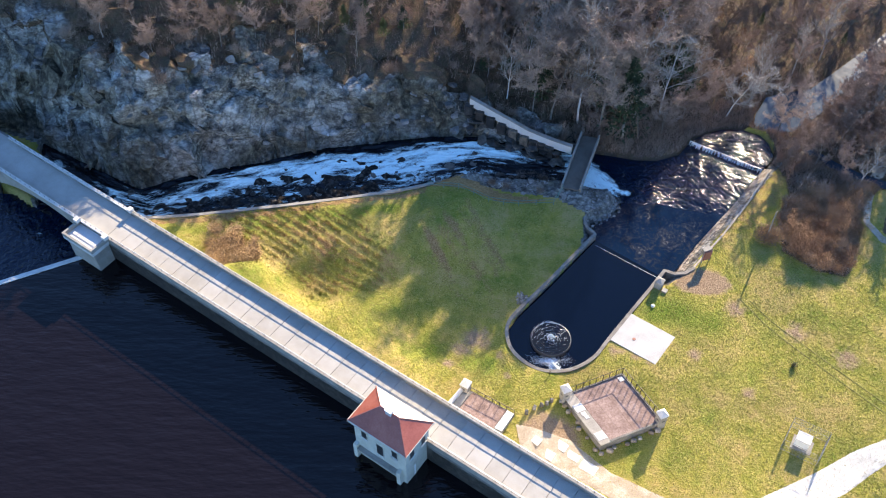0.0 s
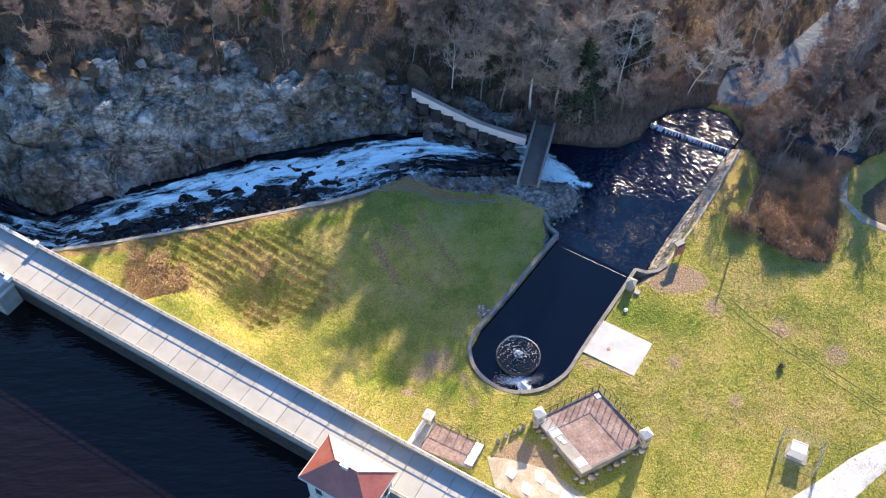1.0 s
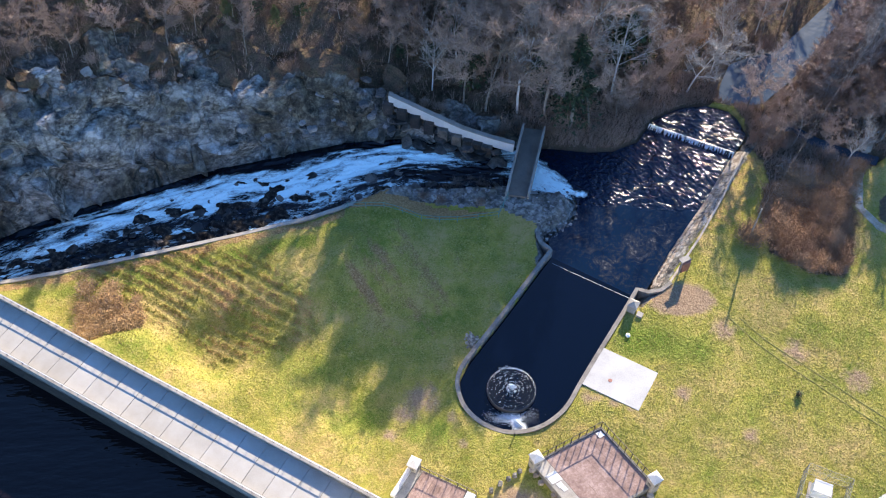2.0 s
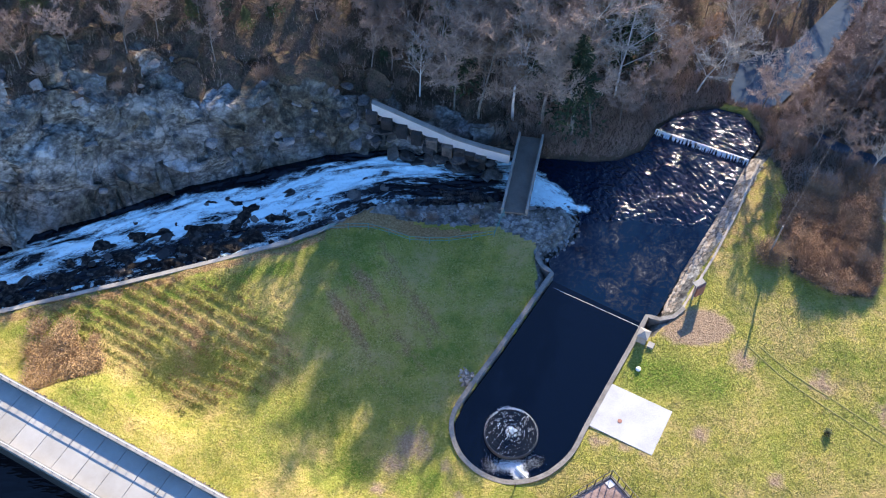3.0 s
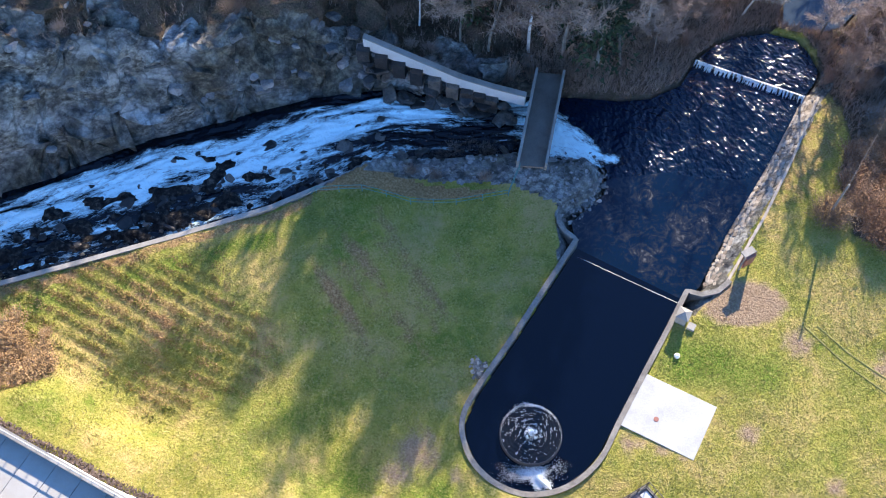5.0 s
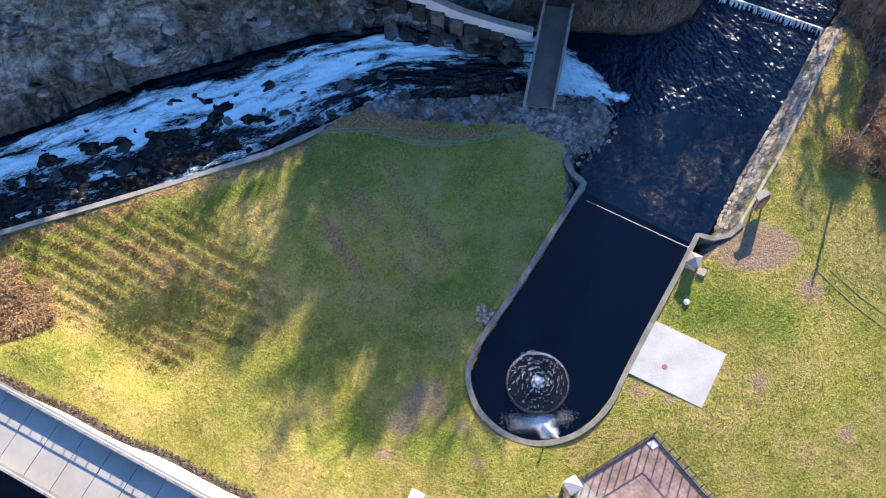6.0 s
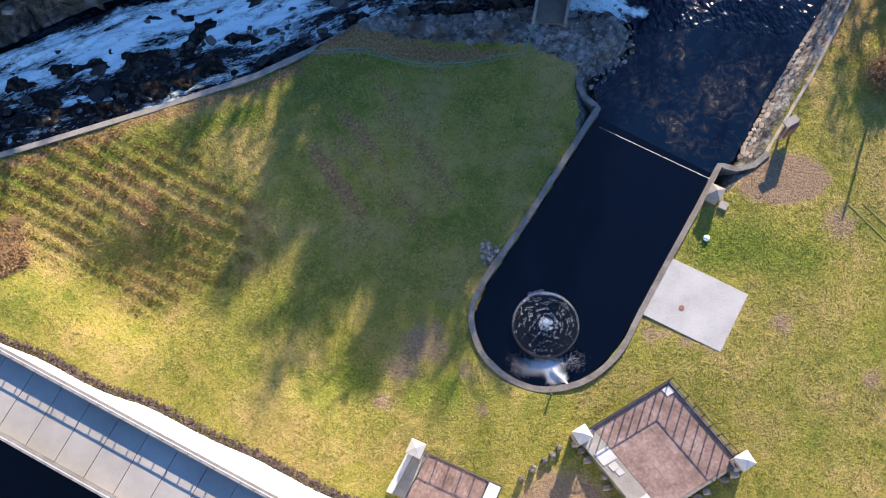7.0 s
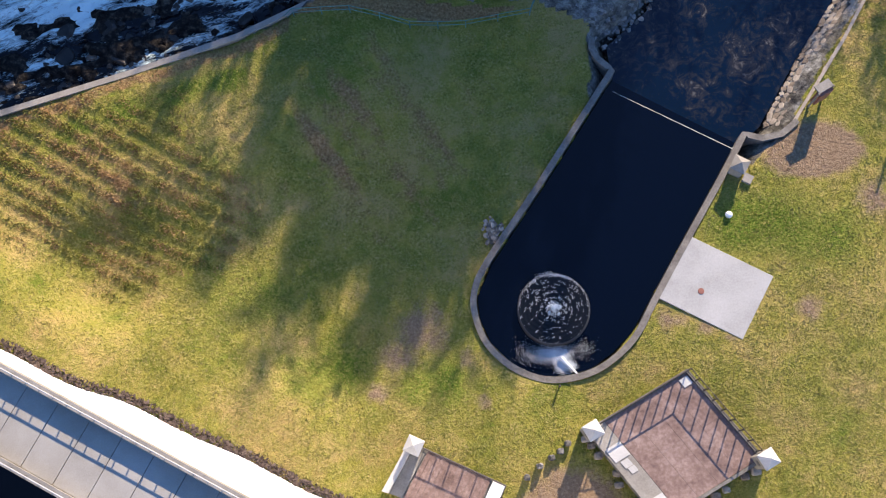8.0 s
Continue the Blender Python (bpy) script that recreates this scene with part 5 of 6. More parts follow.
def build_paths():
    def ribbon(name, left, right, mat, label):
        """A path laid on the ground between two edges."""
        def along(line, k):
            pts = np.array(line, float)
            s = np.r_[0, np.cumsum(np.hypot(*np.diff(pts, axis=0).T))]
            t = np.linspace(0, s[-1], k)
            return np.stack([np.interp(t, s, pts[:, 0]), np.interp(t, s, pts[:, 1])], -1)
        k, m = 70, 9
        a, b = along(left, k), along(right, k)
        bm = bmesh.new()
        rows = []
        for i in range(k):
            row = []
            for j in range(m):
                p = a[i] + (b[i] - a[i]) * j / (m - 1)
                e = 0.12 * noise.noise(Vector((p[0], p[1], j)) * 0.9) if j in (0, m - 1) else 0
                lift = 0.05 if 0 < j < m - 1 else -0.1
                row.append(bm.verts.new((p[0] + e, p[1] + e, zat(p[0], p[1]) + lift)))
            rows.append(row)
        for r, q in zip(rows, rows[1:]):
            for i in range(m - 1):
                bm.faces.new((r[i], r[i + 1], q[i + 1], q[i]))
        bmesh.ops.recalc_face_normals(bm, faces=bm.faces[:])
        return tagged(part(name, bm, mat, smooth=True), label, "path", kind="structure")
    DIRT = material("pale_dirt", [(0.2, 0.15, 0.1), (0.32, 0.26, 0.19), (0.46, 0.43, 0.38)], 0.5, 5, 0.95, 0.3)
    ribbon("gravel_path", [(33, 48.5), (37.0, 51.9), (44.2, 55.6), (49.5, 58.6), (54.5, 60.6), (62, 62), (80, 64)], [(36, 45), (41.5, 49.3), (47.6, 52.3), (51, 54.8), (54.8, 57.4), (62, 59), (80, 61)], GRAVEL, "pale gravel path curving over the lawn")
    ribbon("pavement", [(7.6, 59.4), (11.2, 58.9), (14.6, 58.3), (19.3, 54.0), (26.5, 50.6), (34, 46)], [(8.4, 55.0), (11, 54.0), (14, 52.8), (18, 50.5), (24, 46.9), (30, 43)], DIRT, "cracked pale concrete and dirt pavement at the foot of the dam")
    ribbon("sand_path", [(64, 108), (61.0, 101.5), (59.5, 96.2), (61.3, 92.5), (67, 89)], [(66, 107), (62.4, 101), (60.8, 96.4), (62.2, 93.8), (67, 90.6)], DIRT, "narrow sandy path between the shrubs")
    worn = material("worn_grass", [(0.1, 0.105, 0.025), (0.2, 0.185, 0.05), (0.32, 0.26, 0.1)], 0.8, 8, 0.95, 0.3)
    for o in (0.0, 1.25):
        line = [(39.0 + o, 80.5), (41.5 + o * 0.9, 77.4 + o * 0.3), (45.2 + o * 0.75, 73.5 + o * 0.7), (48.6 + o * 0.7, 70.1 + o * 0.75), (56 + o * 0.7, 62.6 + o * 0.75)]
        ribbon("wheel_track", line, [(x + 0.11, y + 0.12) for x, y in line], worn, "worn wheel track in the grass")
    rnd = random.Random(3)
    for i, (x, y) in enumerate(((10.0, 57.2), (13.2, 57.0), (11.5, 55.6), (16.6, 54.2), (14.8, 55.6))):
        s = 0.9 + 0.5 * rnd.random()
        t = radians(-32 + rnd.gauss(0, 4))
        ob = thing("paving_slab", "worn pale concrete paving slab in the dirt", "slab", "loose paving slabs")
        part("slab", obox(bmesh.new(), (x, y, zat(x, y) - 0.1), (s * 1.6, s, 0.19), t), PALE, ob)


build_paths()


# ---- channel walls and footbridge ----
def build_walls():
    w = thing("channel_wall", "low stone wall with a pale coping between lawn and rapids", "wall", kind="structure")
    line = [(1.2, 102.0), (-0.3, 101.3), (-5, 98.6), (-9.8, 95.95), (-18, 93.6), (-26.7, 91.4), (-37.6, 88.4), (-45.3, 85.9)]
    tops = [1.2, 1.5, 2.5, 3.55, 3.85, 4.2, 5.1, 6.6]
    part("wall_body", strip(bmesh.new(), line, 0.2, -1.5, tops), STONE, w)
    part("coping", strip(bmesh.new(), line, 0.24, [t + 0.002 for t in tops], [t + 0.16 for t in tops]), CONCRETE, w, "pale worn coping")
    rt = thing("retaining_wall", "pale concrete retaining wall on stepped stone blocks", "wall", kind="structure")
    top = [(0.2, 113.2, 7.3), (4.9, 111.9, 5.2), (9.8, 110.3, 3.3), (13.2, 109.1, 2.7), (16.5, 108.0, 2.3)]
    part("concrete_wall", strip(bmesh.new(), [p[:2] for p in top], 0.3, [p[2] - 1.5 for p in top], [p[2] for p in top]), PALE, rt, "streaked pale concrete")
    part("coping", strip(bmesh.new(), [p[:2] for p in top], 0.34, [p[2] + 0.002 for p in top], [p[2] + 0.1 for p in top]), CONCRETE, rt)
    for i in range(9):
        t = i / 8
        k = t * 3.0
        j = min(int(k), 2)
        f = k - j
        p, q = Vector(top[j]), Vector(top[j + 1])
        c = p.lerp(q, f)
        d = (q - p).normalized()
        bm = bmesh.new()
        obox(bm, (c.x + d.y * 0.55, c.y - d.x * 0.55 * 1.0, c.z - 3.2), (1.3, 0.9, 1.95), math.atan2(d.y, d.x))
        part("stone_step", bm, WETROCK, rt, "dark damp stone block")
    fb = thing("footbridge", "narrow concrete footbridge with pale side beams over the channel", "bridge")
    a, b, c, d = [Vector(v) for v in ((14.7, 100.2), (17.5, 99.7), (21.0, 111.0), (18.2, 111.7))]
    part("walkway", prism(bmesh.new(), [tuple(a), tuple(b), tuple(c), tuple(d)], [0.75, 0.75, 1.1, 1.1], [1.0, 1.0, 1.4, 1.4]), material("brown_grey_walkway", [(0.08, 0.07, 0.058), (0.125, 0.11, 0.092), (0.17, 0.155, 0.13)], 0.5, 9, 0.9, 0.2), fb, "brown-grey walkway")
    for p, q in ((a, d), (b, c)):
        part("side_beam", strip(bmesh.new(), [tuple(p), tuple(p.lerp(q, 0.5)), tuple(q)], 0.13, [0.5, 0.7, 0.9], [1.75, 1.95, 2.15]), CONCRETE, fb, "pale concrete side beam")
    ab = thing("bridge_abutment", "rough stone abutment under the footbridge", "wall", kind="structure")
    part("block", prism(bmesh.new(), [(13.6, 98.6), (18.4, 97.9), (18.9, 101.2), (14.0, 102.0)], -2, 0.3), STONE, ab)


build_walls()


# ---- stones ----
def stone_meshes(name, mat, n, flat):
    out = []
    for i in range(n):
        bm = bmesh.new()
        boulder(bm, (0, 0, 0), (1, 0.85, 1), 3.7 * i + 1, flat, 0.45)
        me = bpy.data.meshes.new(name)
        bm.to_mesh(me)
        bm.free()
        me.materials.append(mat)
        out.append(me)
    return out


def scatter(owner, name, meshes, places, rnd):
    for x, y, z, s in places:
        ob = new(name, meshes[rnd.randrange(len(meshes))])
        ob.parent = owner
        ob.matrix_local = Matrix.Translation((x, y, z)) @ Euler((rnd.gauss(0, 0.25), rnd.gauss(0, 0.25), rnd.random() * 6.28)).to_matrix().to_4x4() @ Matrix.Diagonal((s * (0.8 + 0.5 * rnd.random()), s, s * (0.7 + 0.4 * rnd.random()), 1))


def build_stones():
    rnd = random.Random(31)
    dry, wet = stone_meshes("stone", ROCK, 6, 0.42), stone_meshes("rock", WETROCK, 6, 0.32)
    bank = thing("riprap_bank", "pale broken stone lining the river bank", "stones")
    facing = stone_meshes("stone", FACING, 6, 0.3)
    inner = [Vector(v) for v in ((30.9, 85.9), (34.5, 91.2), (41.2, 99.6), (46.9, 107.4))]
    outer = [Vector(v) for v in ((32.6, 85.2), (38.3, 92.4), (42.7, 98.6), (47.7, 106.3))]
    made = 0
    for p, q, g, h in zip(inner, inner[1:], outer, outer[1:]):
        runs = int((q - p).length / 0.46)
        for i in range(runs):
            for w in range(5):
                if made >= 300:
                    break
                t = (i + 0.5 + 0.5 * (w % 2) + rnd.gauss(0, 0.1)) / runs
                u = (w + 0.4 + rnd.gauss(0, 0.12)) / 5
                c = p.lerp(q, t).lerp(g.lerp(h, t), u)
                d = (q - p).normalized()
                k = 0.2 + 0.07 * rnd.random()
                ob = new("stone", facing[rnd.randrange(6)])
                ob.parent = bank
                tilt = Matrix.Rotation(-0.6, 4, Vector((d.x, d.y, 0)))
                ob.matrix_local = Matrix.Translation((c.x, c.y, -1.05 + 1.25 * u)) @ tilt @ Matrix.Rotation(math.atan2(d.y, d.x) + rnd.gauss(0, 0.35), 4, "Z") @ Matrix.Diagonal((k * (1 + 0.5 * rnd.random()), k, k, 1))
                made += 1
    coping = thing("bank_edging", "pale worn stone edging along the top of the river bank", "kerb", kind="structure")
    part("edging", strip(bmesh.new(), [tuple(v) for v in outer], 0.13, -0.4, 0.3), FACING, coping)
    left = thing("riprap_bank", "grey broken stone beside the footbridge and river", "stones")
    pl = []
    while len(pl) < 290:
        x, y = rnd.uniform(13, 25), rnd.uniform(93.5, 103)
        if beside(x, y, [(18.8, 94.2), (20, 94.4), (23.6, 97.2), (24.2, 100.2), (22.6, 102.6), (18, 102.6), (18.2, 99.5), (17.2, 97.5)]) < 0.1:
            pl.append((x, y, max(zat(x, y), -1.0) - 0.03, 0.1 + 0.16 * rnd.random() ** 2))
    scatter(left, "stone", dry, pl, rnd)
    shelf = thing("rock_shelf", "flat grey rock shelf between fence and rapids", "rocks")
    pl = []
    while len(pl) < 280:
        x, y = rnd.uniform(0, 17), rnd.uniform(97.5, 103)
        if beside(x, y, [(0.5, 101.5), (5, 99.6), (13.5, 98.4), (17, 98.5), (15, 103), (2, 103)]) < 0.1:
            pl.append((x, y, zat(x, y), 0.13 + 0.25 * rnd.random() ** 2))
    scatter(shelf, "rock", stone_meshes("rock", ROCK, 5, 0.25), pl, rnd)
    bed = thing("rapids_rocks", "dark wet rocks breaking the rapids", "rocks")
    pl = []
    while len(pl) < 220:
        x, y = rnd.uniform(-58, 15), rnd.uniform(80, 112)
        s = beside(x, y, CHANNEL)
        f = float(far_y(x)) - y
        if s < -0.4 and (f > 6.0 or rnd.random() < 0.05) and noise.noise(Vector((x * 0.3, y * 0.5, 2))) > -0.12:
            pl.append((x, y, float(channel_z(x)) - 0.12 + rnd.uniform(-0.15, 0.1), 0.2 + 0.6 * rnd.random() ** 3))
    for i in range(30):
        t = rnd.random()
        x, w = 0.2 + 15.5 * t, rnd.random()
        top = float(interp(x, [0, 5, 10, 16], [5.0, 3.0, 1.3, 0.4]))
        lo = float(channel_z(x))
        pl.append((x, 112.7 - 0.3 * x - 1.0 * (1 - w) - 0.2, lo + (top - lo) * w * 0.9, 0.5 + 0.5 * rnd.random()))
    scatter(bed, "rock", wet, pl, rnd)
    pile = thing("stone_pile", "heap of pale stones beside the pool wall", "stones")
    scatter(pile, "stone", facing, [(8.5 + rnd.gauss(0, 0.35), 79.1 + rnd.gauss(0, 0.5), 0.2 + 0.2 * rnd.random(), 0.12 + 0.1 * rnd.random()) for _ in range(70)], rnd)
    cl = thing("cliff_blocks", "broken grey rock slabs on the cliff", "rocks")
    pl = []
    while len(pl) < 130:
        x = rnd.uniform(-70, 2)
        d = rnd.uniform(0.5, 9) if x < -22 else rnd.uniform(0.5, 5)
        y = float(far_y(x)) + d / 0.86
        pl.append((x, y, zat(x, y) - 0.25, 0.3 + 0.7 * rnd.random() ** 2))
    scatter(cl, "rock", dry, pl, rnd)
    toe = thing("toe_drain", "dark stony drain strip at the foot of the dam", "gravel", kind="stuff")
    bm = bmesh.new()
    for i in range(3200):
        a = rnd.uniform(-34, 16)
        # where the sloping face meets the ground
        b, z = 3.0, 5.0
        for _ in range(6):
            x, y, _z = on_dam(a, b)
            z = zat(x, y)
            b = 2.56 + 0.06 * max(0.2, 9.7 - z) ** 1.6
        x, y, _z = on_dam(a, b + 0.02 + 0.6 * rnd.random())
        s = 0.1 + 0.14 * rnd.random()
        v = [bm.verts.new((x + s * rnd.uniform(-1, 1), y + s * rnd.uniform(-1, 1), zat(x, y) + 0.02 + s * rnd.random())) for _ in range(4)]
        for f in ((0, 1, 2), (0, 1, 3), (0, 2, 3), (1, 2, 3)):
            bm.faces.new([v[k] for k in f])
    part("gravel", bm, material("dark_gravel", [(0.03, 0.02, 0.016), (0.09, 0.062, 0.05), (0.22, 0.17, 0.14)], 3, 20, 0.95, 0.2), toe, kind="stuff")


build_stones()


# ---- trees ----
def limbs(rnd, height, spread, twigs, lean=0.06):
    """Wood as tubes and twigs as slivers: returns two bmeshes."""
    wood, fine = bmesh.new(), bmesh.new()

    def sliver(p, d, length, w):
        s = d.cross(Vector((rnd.gauss(0, 1), rnd.gauss(0, 1), rnd.gauss(0, 1)))).normalized() * w
        e = p + d * length
        fine.faces.new([fine.verts.new(p - s), fine.verts.new(p + s), fine.verts.new(e)])

    def grow(p, d, length, r, level):
        n = 5 if level == 0 else 3
        q = p
        for i in range(n):
            e = q + d * (length / n)
            k0, k1 = 1 - 0.75 * i / n, 1 - 0.75 * (i + 1) / n
            tube(wood, q, e, r * k0, r * k1, sides=5 if level == 0 else 3, caps=False)
            t = (i + 1) / n
            if level < 2 and (t > 0.35 or level > 0):
                for _ in range(3 if level == 0 else 2):
                    a = rnd.random() * 6.28
                    out = Vector((math.cos(a), math.sin(a), 0))
                    side = (d * rnd.uniform(0.5, 1.0) + out * spread * rnd.uniform(0.6, 1.1)).normalized()
                    grow(e, side, length * rnd.uniform(0.3, 0.5), r * k1 * 0.55, level + 1)
            if level > 0:
                for _ in range(twigs):
                    b = q.lerp(e, rnd.random())
                    w = (d + Vector((rnd.gauss(0, 0.7), rnd.gauss(0, 0.7), rnd.gauss(0.25, 0.5)))).normalized()
                    ln = rnd.uniform(0.5, 1.3) * height / 12
                    sliver(b, w, ln, 0.042)
                    for _ in range(2):
                        sliver(b + w * ln * rnd.uniform(0.3, 0.8), (w + Vector((rnd.gauss(0, 0.6), rnd.gauss(0, 0.6), rnd.gauss(0.1, 0.5)))).normalized(), ln * 0.65, 0.034)
            q = e
            d = (d + Vector((rnd.gauss(0, 0.1), rnd.gauss(0, 0.1), 0.04))).normalized()
    grow(Vector((0, 0, -0.5)), Vector((rnd.gauss(0, lean), rnd.gauss(0, lean), 1)).normalized(), height, height * 0.011 + 0.03, 0)
    return wood, fine


def bare_tree(seed, height, spread, twigs, bark, twig, label):
    rnd = random.Random(seed)
    t = thing("bare_tree", label, "tree", "woodland trees")
    wood, fine = limbs(rnd, height, spread, twigs)
    part("trunk", wood, bark, t)
    part("crown", fine, twig, t)
    return t


def leafy(seed, height, width, mat, label, name="evergreen_tree", cone=True, n=1500, size=0.22):
    rnd = random.Random(seed)
    t = thing(name, label, "tree", "woodland trees")
    bm = bmesh.new()
    tube(bm, (0, 0, -0.4), (0, 0, height * 0.9), 0.05 + height * 0.01, 0.02, sides=6)
    part("trunk", bm, BARK, t)
    bm = bmesh.new()
    for i in range(n):
        u = rnd.random() ** 0.7
        z = height * (0.12 + 0.88 * u)
        r = width * ((1 - u) ** 0.8 if cone else math.sin(math.pi * (0.15 + 0.8 * u))) * math.sqrt(rnd.random()) * (0.75 + 0.35 * math.sin(z * 3 + seed))
        a = rnd.random() * 6.28
        p = Vector((r * math.cos(a), r * math.sin(a), z - 0.2 * r))
        d = Vector((math.cos(a) + rnd.gauss(0, 0.5), math.sin(a) + rnd.gauss(0, 0.5), rnd.gauss(-0.2, 0.5))).normalized()
        s = d.cross(Vector((rnd.gauss(0, 1), rnd.gauss(0, 1), 1))).normalized()
        k = size * (0.6 + 0.8 * rnd.random())
        bm.faces.new([bm.verts.new(p - s * k * 0.45), bm.verts.new(p + d * k * 0.6 - s * 0.1 * k), bm.verts.new(p + d * k * 1.3), bm.verts.new(p + s * k * 0.45)])
    part("crown", bm, mat, t)
    return t


def bush(seed, height, width, mat, label, n=700, leaves=0):
    rnd = random.Random(seed)
    t = thing("shrub", label, "shrub", "shrubs")
    bm = bmesh.new()
    lf = bmesh.new()
    for i in range(n):
        a, tilt = rnd.random() * 6.28, rnd.random() ** 0.6 * 1.25
        d = Vector((math.cos(a) * math.sin(tilt), math.sin(a) * math.sin(tilt), math.cos(tilt) + 0.15)).normalized()
        root = Vector((rnd.gauss(0, width * 0.22), rnd.gauss(0, width * 0.22), 0))
        k = rnd.uniform(0.55, 1.05)
        e = root + Vector((d.x * width * k, d.y * width * k, d.z * height * k))
        b = root.lerp(e, rnd.uniform(0.2, 0.6))
        s = d.cross(Vector((rnd.gauss(0, 1), rnd.gauss(0, 1), rnd.gauss(0, 1)))).normalized() * 0.018
        bm.faces.new([bm.verts.new(b - s), bm.verts.new(b + s), bm.verts.new(e)])
        for _ in range(leaves):
            p = b.lerp(e, rnd.random()) + Vector((rnd.gauss(0, 0.12), rnd.gauss(0, 0.12), rnd.gauss(0, 0.1)))
            q = Vector((rnd.gauss(0, 1), rnd.gauss(0, 1), rnd.gauss(0, 1))).normalized() * 0.1
            r = q.cross(Vector((0.3, 0.5, 1))).normalized() * 0.07
            lf.faces.new([lf.verts.new(p - q), lf.verts.new(p + r), lf.verts.new(p + q)])
    part("twig_mass", bm, TWIG, t)
    if leaves:
        part("foliage", lf, mat, t)
    else:
        lf.free()
    return t


def put(src, x, y, scale, turn, lift=0.0):
    ob = copy_thing(src, Matrix())
    ob.matrix_basis = Matrix.Translation((x, y, zat(x, y) + lift)) @ Matrix.Rotation(turn, 4, "Z") @ Matrix.Diagonal((scale, scale, scale, 1))
    return ob


def build_woods():
    rnd = random.Random(77)
    grey = "tall bare grey-brown woodland tree on the leaf-strewn hillside"
    kinds = [bare_tree(s, h, sp, 9, BARK, TWIG, grey) for s, h, sp in ((1, 12, 0.9), (2, 14, 0.75), (3, 13, 1.0), (4, 11, 0.85), (5, 15, 0.7), (6, 9, 1.0))]
    pale = [bare_tree(s, h, sp, 2, PALEBARK, PALETWIG, "slender pale-barked bare tree") for s, h, sp in ((11, 13, 0.5), (12, 11, 0.6))]
    green = [leafy(s, h, w, NEEDLE, "dark green young evergreen among bare trees", n=1500) for s, h, w in ((21, 7, 2.0), (22, 5, 1.7))]
    russet = [leafy(s, h, w, RUSSET, "small tree holding russet dead leaves", "russet_tree", False, 900, 0.16) for s, h, w in ((31, 5, 1.6), (32, 4, 1.4))]
    scrub = [bush(s, h, w, RUSSET, "bare brown twiggy shrub", 500) for s, h, w in ((41, 2.2, 1.8), (42, 1.6, 1.5), (43, 2.8, 1.7))]
    used = set()
    taken = []

    def free(x, y, r):
        for tx, ty in taken:
            if (tx - x) ** 2 + (ty - y) ** 2 < r * r:
                return False
        taken.append((x, y))
        return True

    def place(src, x, y, scale, lift=0.0):
        m = Matrix.Translation((x, y, zat(x, y) + lift)) @ Matrix.Rotation(rnd.random() * 6.28, 4, "Z")
        if src.name not in used:
            used.add(src.name)
            src.matrix_basis = m @ Matrix.Diagonal((scale, scale, scale, 1))
        else:
            put(src, x, y, scale, rnd.random() * 6.28, lift)

    # standing trees named by the view: a big pale tree by the river and one leaning over it
    big = bare_tree(51, 13, 1.1, 3, PALEBARK, PALETWIG, "large spreading bare tree with pale limbs beside the river")
    big.matrix_basis = Matrix.Translation((31.2, 117.0, zat(31.2, 117.0)))
    taken.append((31.2, 117))
    over = bare_tree(52, 10, 1.2, 4, PALEBARK, PALETWIG, "pale bare tree leaning over the river")
    over.matrix_basis = Matrix.Translation((42.6, 118.6, zat(42.6, 118.6))) @ Euler((0.12, 0.12, 0)).to_matrix().to_4x4()
    tries = 0
    count = 0
    while count < 285 and tries < 16000:
        tries += 1
        x, y = rnd.uniform(-85, 88), rnd.uniform(100, 160)
        d = (y - float(far_y(x))) * 0.86
        if x > 55 and y < 150 and d < 0:
            continue
        edge = 1.5 if x > 20 else (9 if x < -22 else 7 if x < 0 else 3.5)
        if d < edge or (x - (y - 113) * 0.488 > 30 and y < 140 and rnd.random() < 0.62) or (y > 140 and rnd.random() < 0.5) or not free(x, y, 2.6 if 0 < x < 40 else 4.4):
            continue
        count += 1
        k = rnd.random()
        lane = x - (y - 113) * 0.488
        if x > 42 and lane < 30:
            place(rnd.choice(pale if k < 0.4 else kinds[3:4] + kinds[5:]), x, y, rnd.uniform(0.5, 0.85))
            continue
        # low wood over the cliff, tall wood beside the river
        s = rnd.uniform(0.85, 1.15) * float(interp(lane, [-80, -7, -1, 4, 10, 16, 28, 31, 36], [0.5, 0.46, 0.6, 0.86, 1.0, 1.15, 1.15, 0.58, 0.42]))
        if k < 0.14:
            place(rnd.choice(pale), x, y, s)
        elif k < (0.34 if 8 < x < 34 and y > 116 else 0.22):
            place(rnd.choice(green), x, y, s * (1.7 if 8 < x < 34 else 1.1))
        else:
            place(rnd.choice(kinds), x, y, s)
    for i in range(60):
        x, y = rnd.uniform(-70, 70), rnd.uniform(108, 150)
        d = (y - float(far_y(x))) * 0.86
        if d < (6 if x < 10 else 2) or not free(x, y, 2.0):
            continue
        place(rnd.choice(russet), x, y, rnd.uniform(0.6, 1.1))
    for x, y, k in ((-20, 121, 0.7), (-17, 122.5, 0.9), (-14, 121.5, 0.7), (-11, 123.5, 0.9), (-24, 123, 0.8), (-36, 117, 0.8), (6, 122, 0.9), (2, 121, 0.7), (-30, 121, 0.9), (36, 122.5, 1.5), (34.5, 125, 1.7)):
        place(rnd.choice(green), x, y, k)
    # east bank thicket
    n = 0
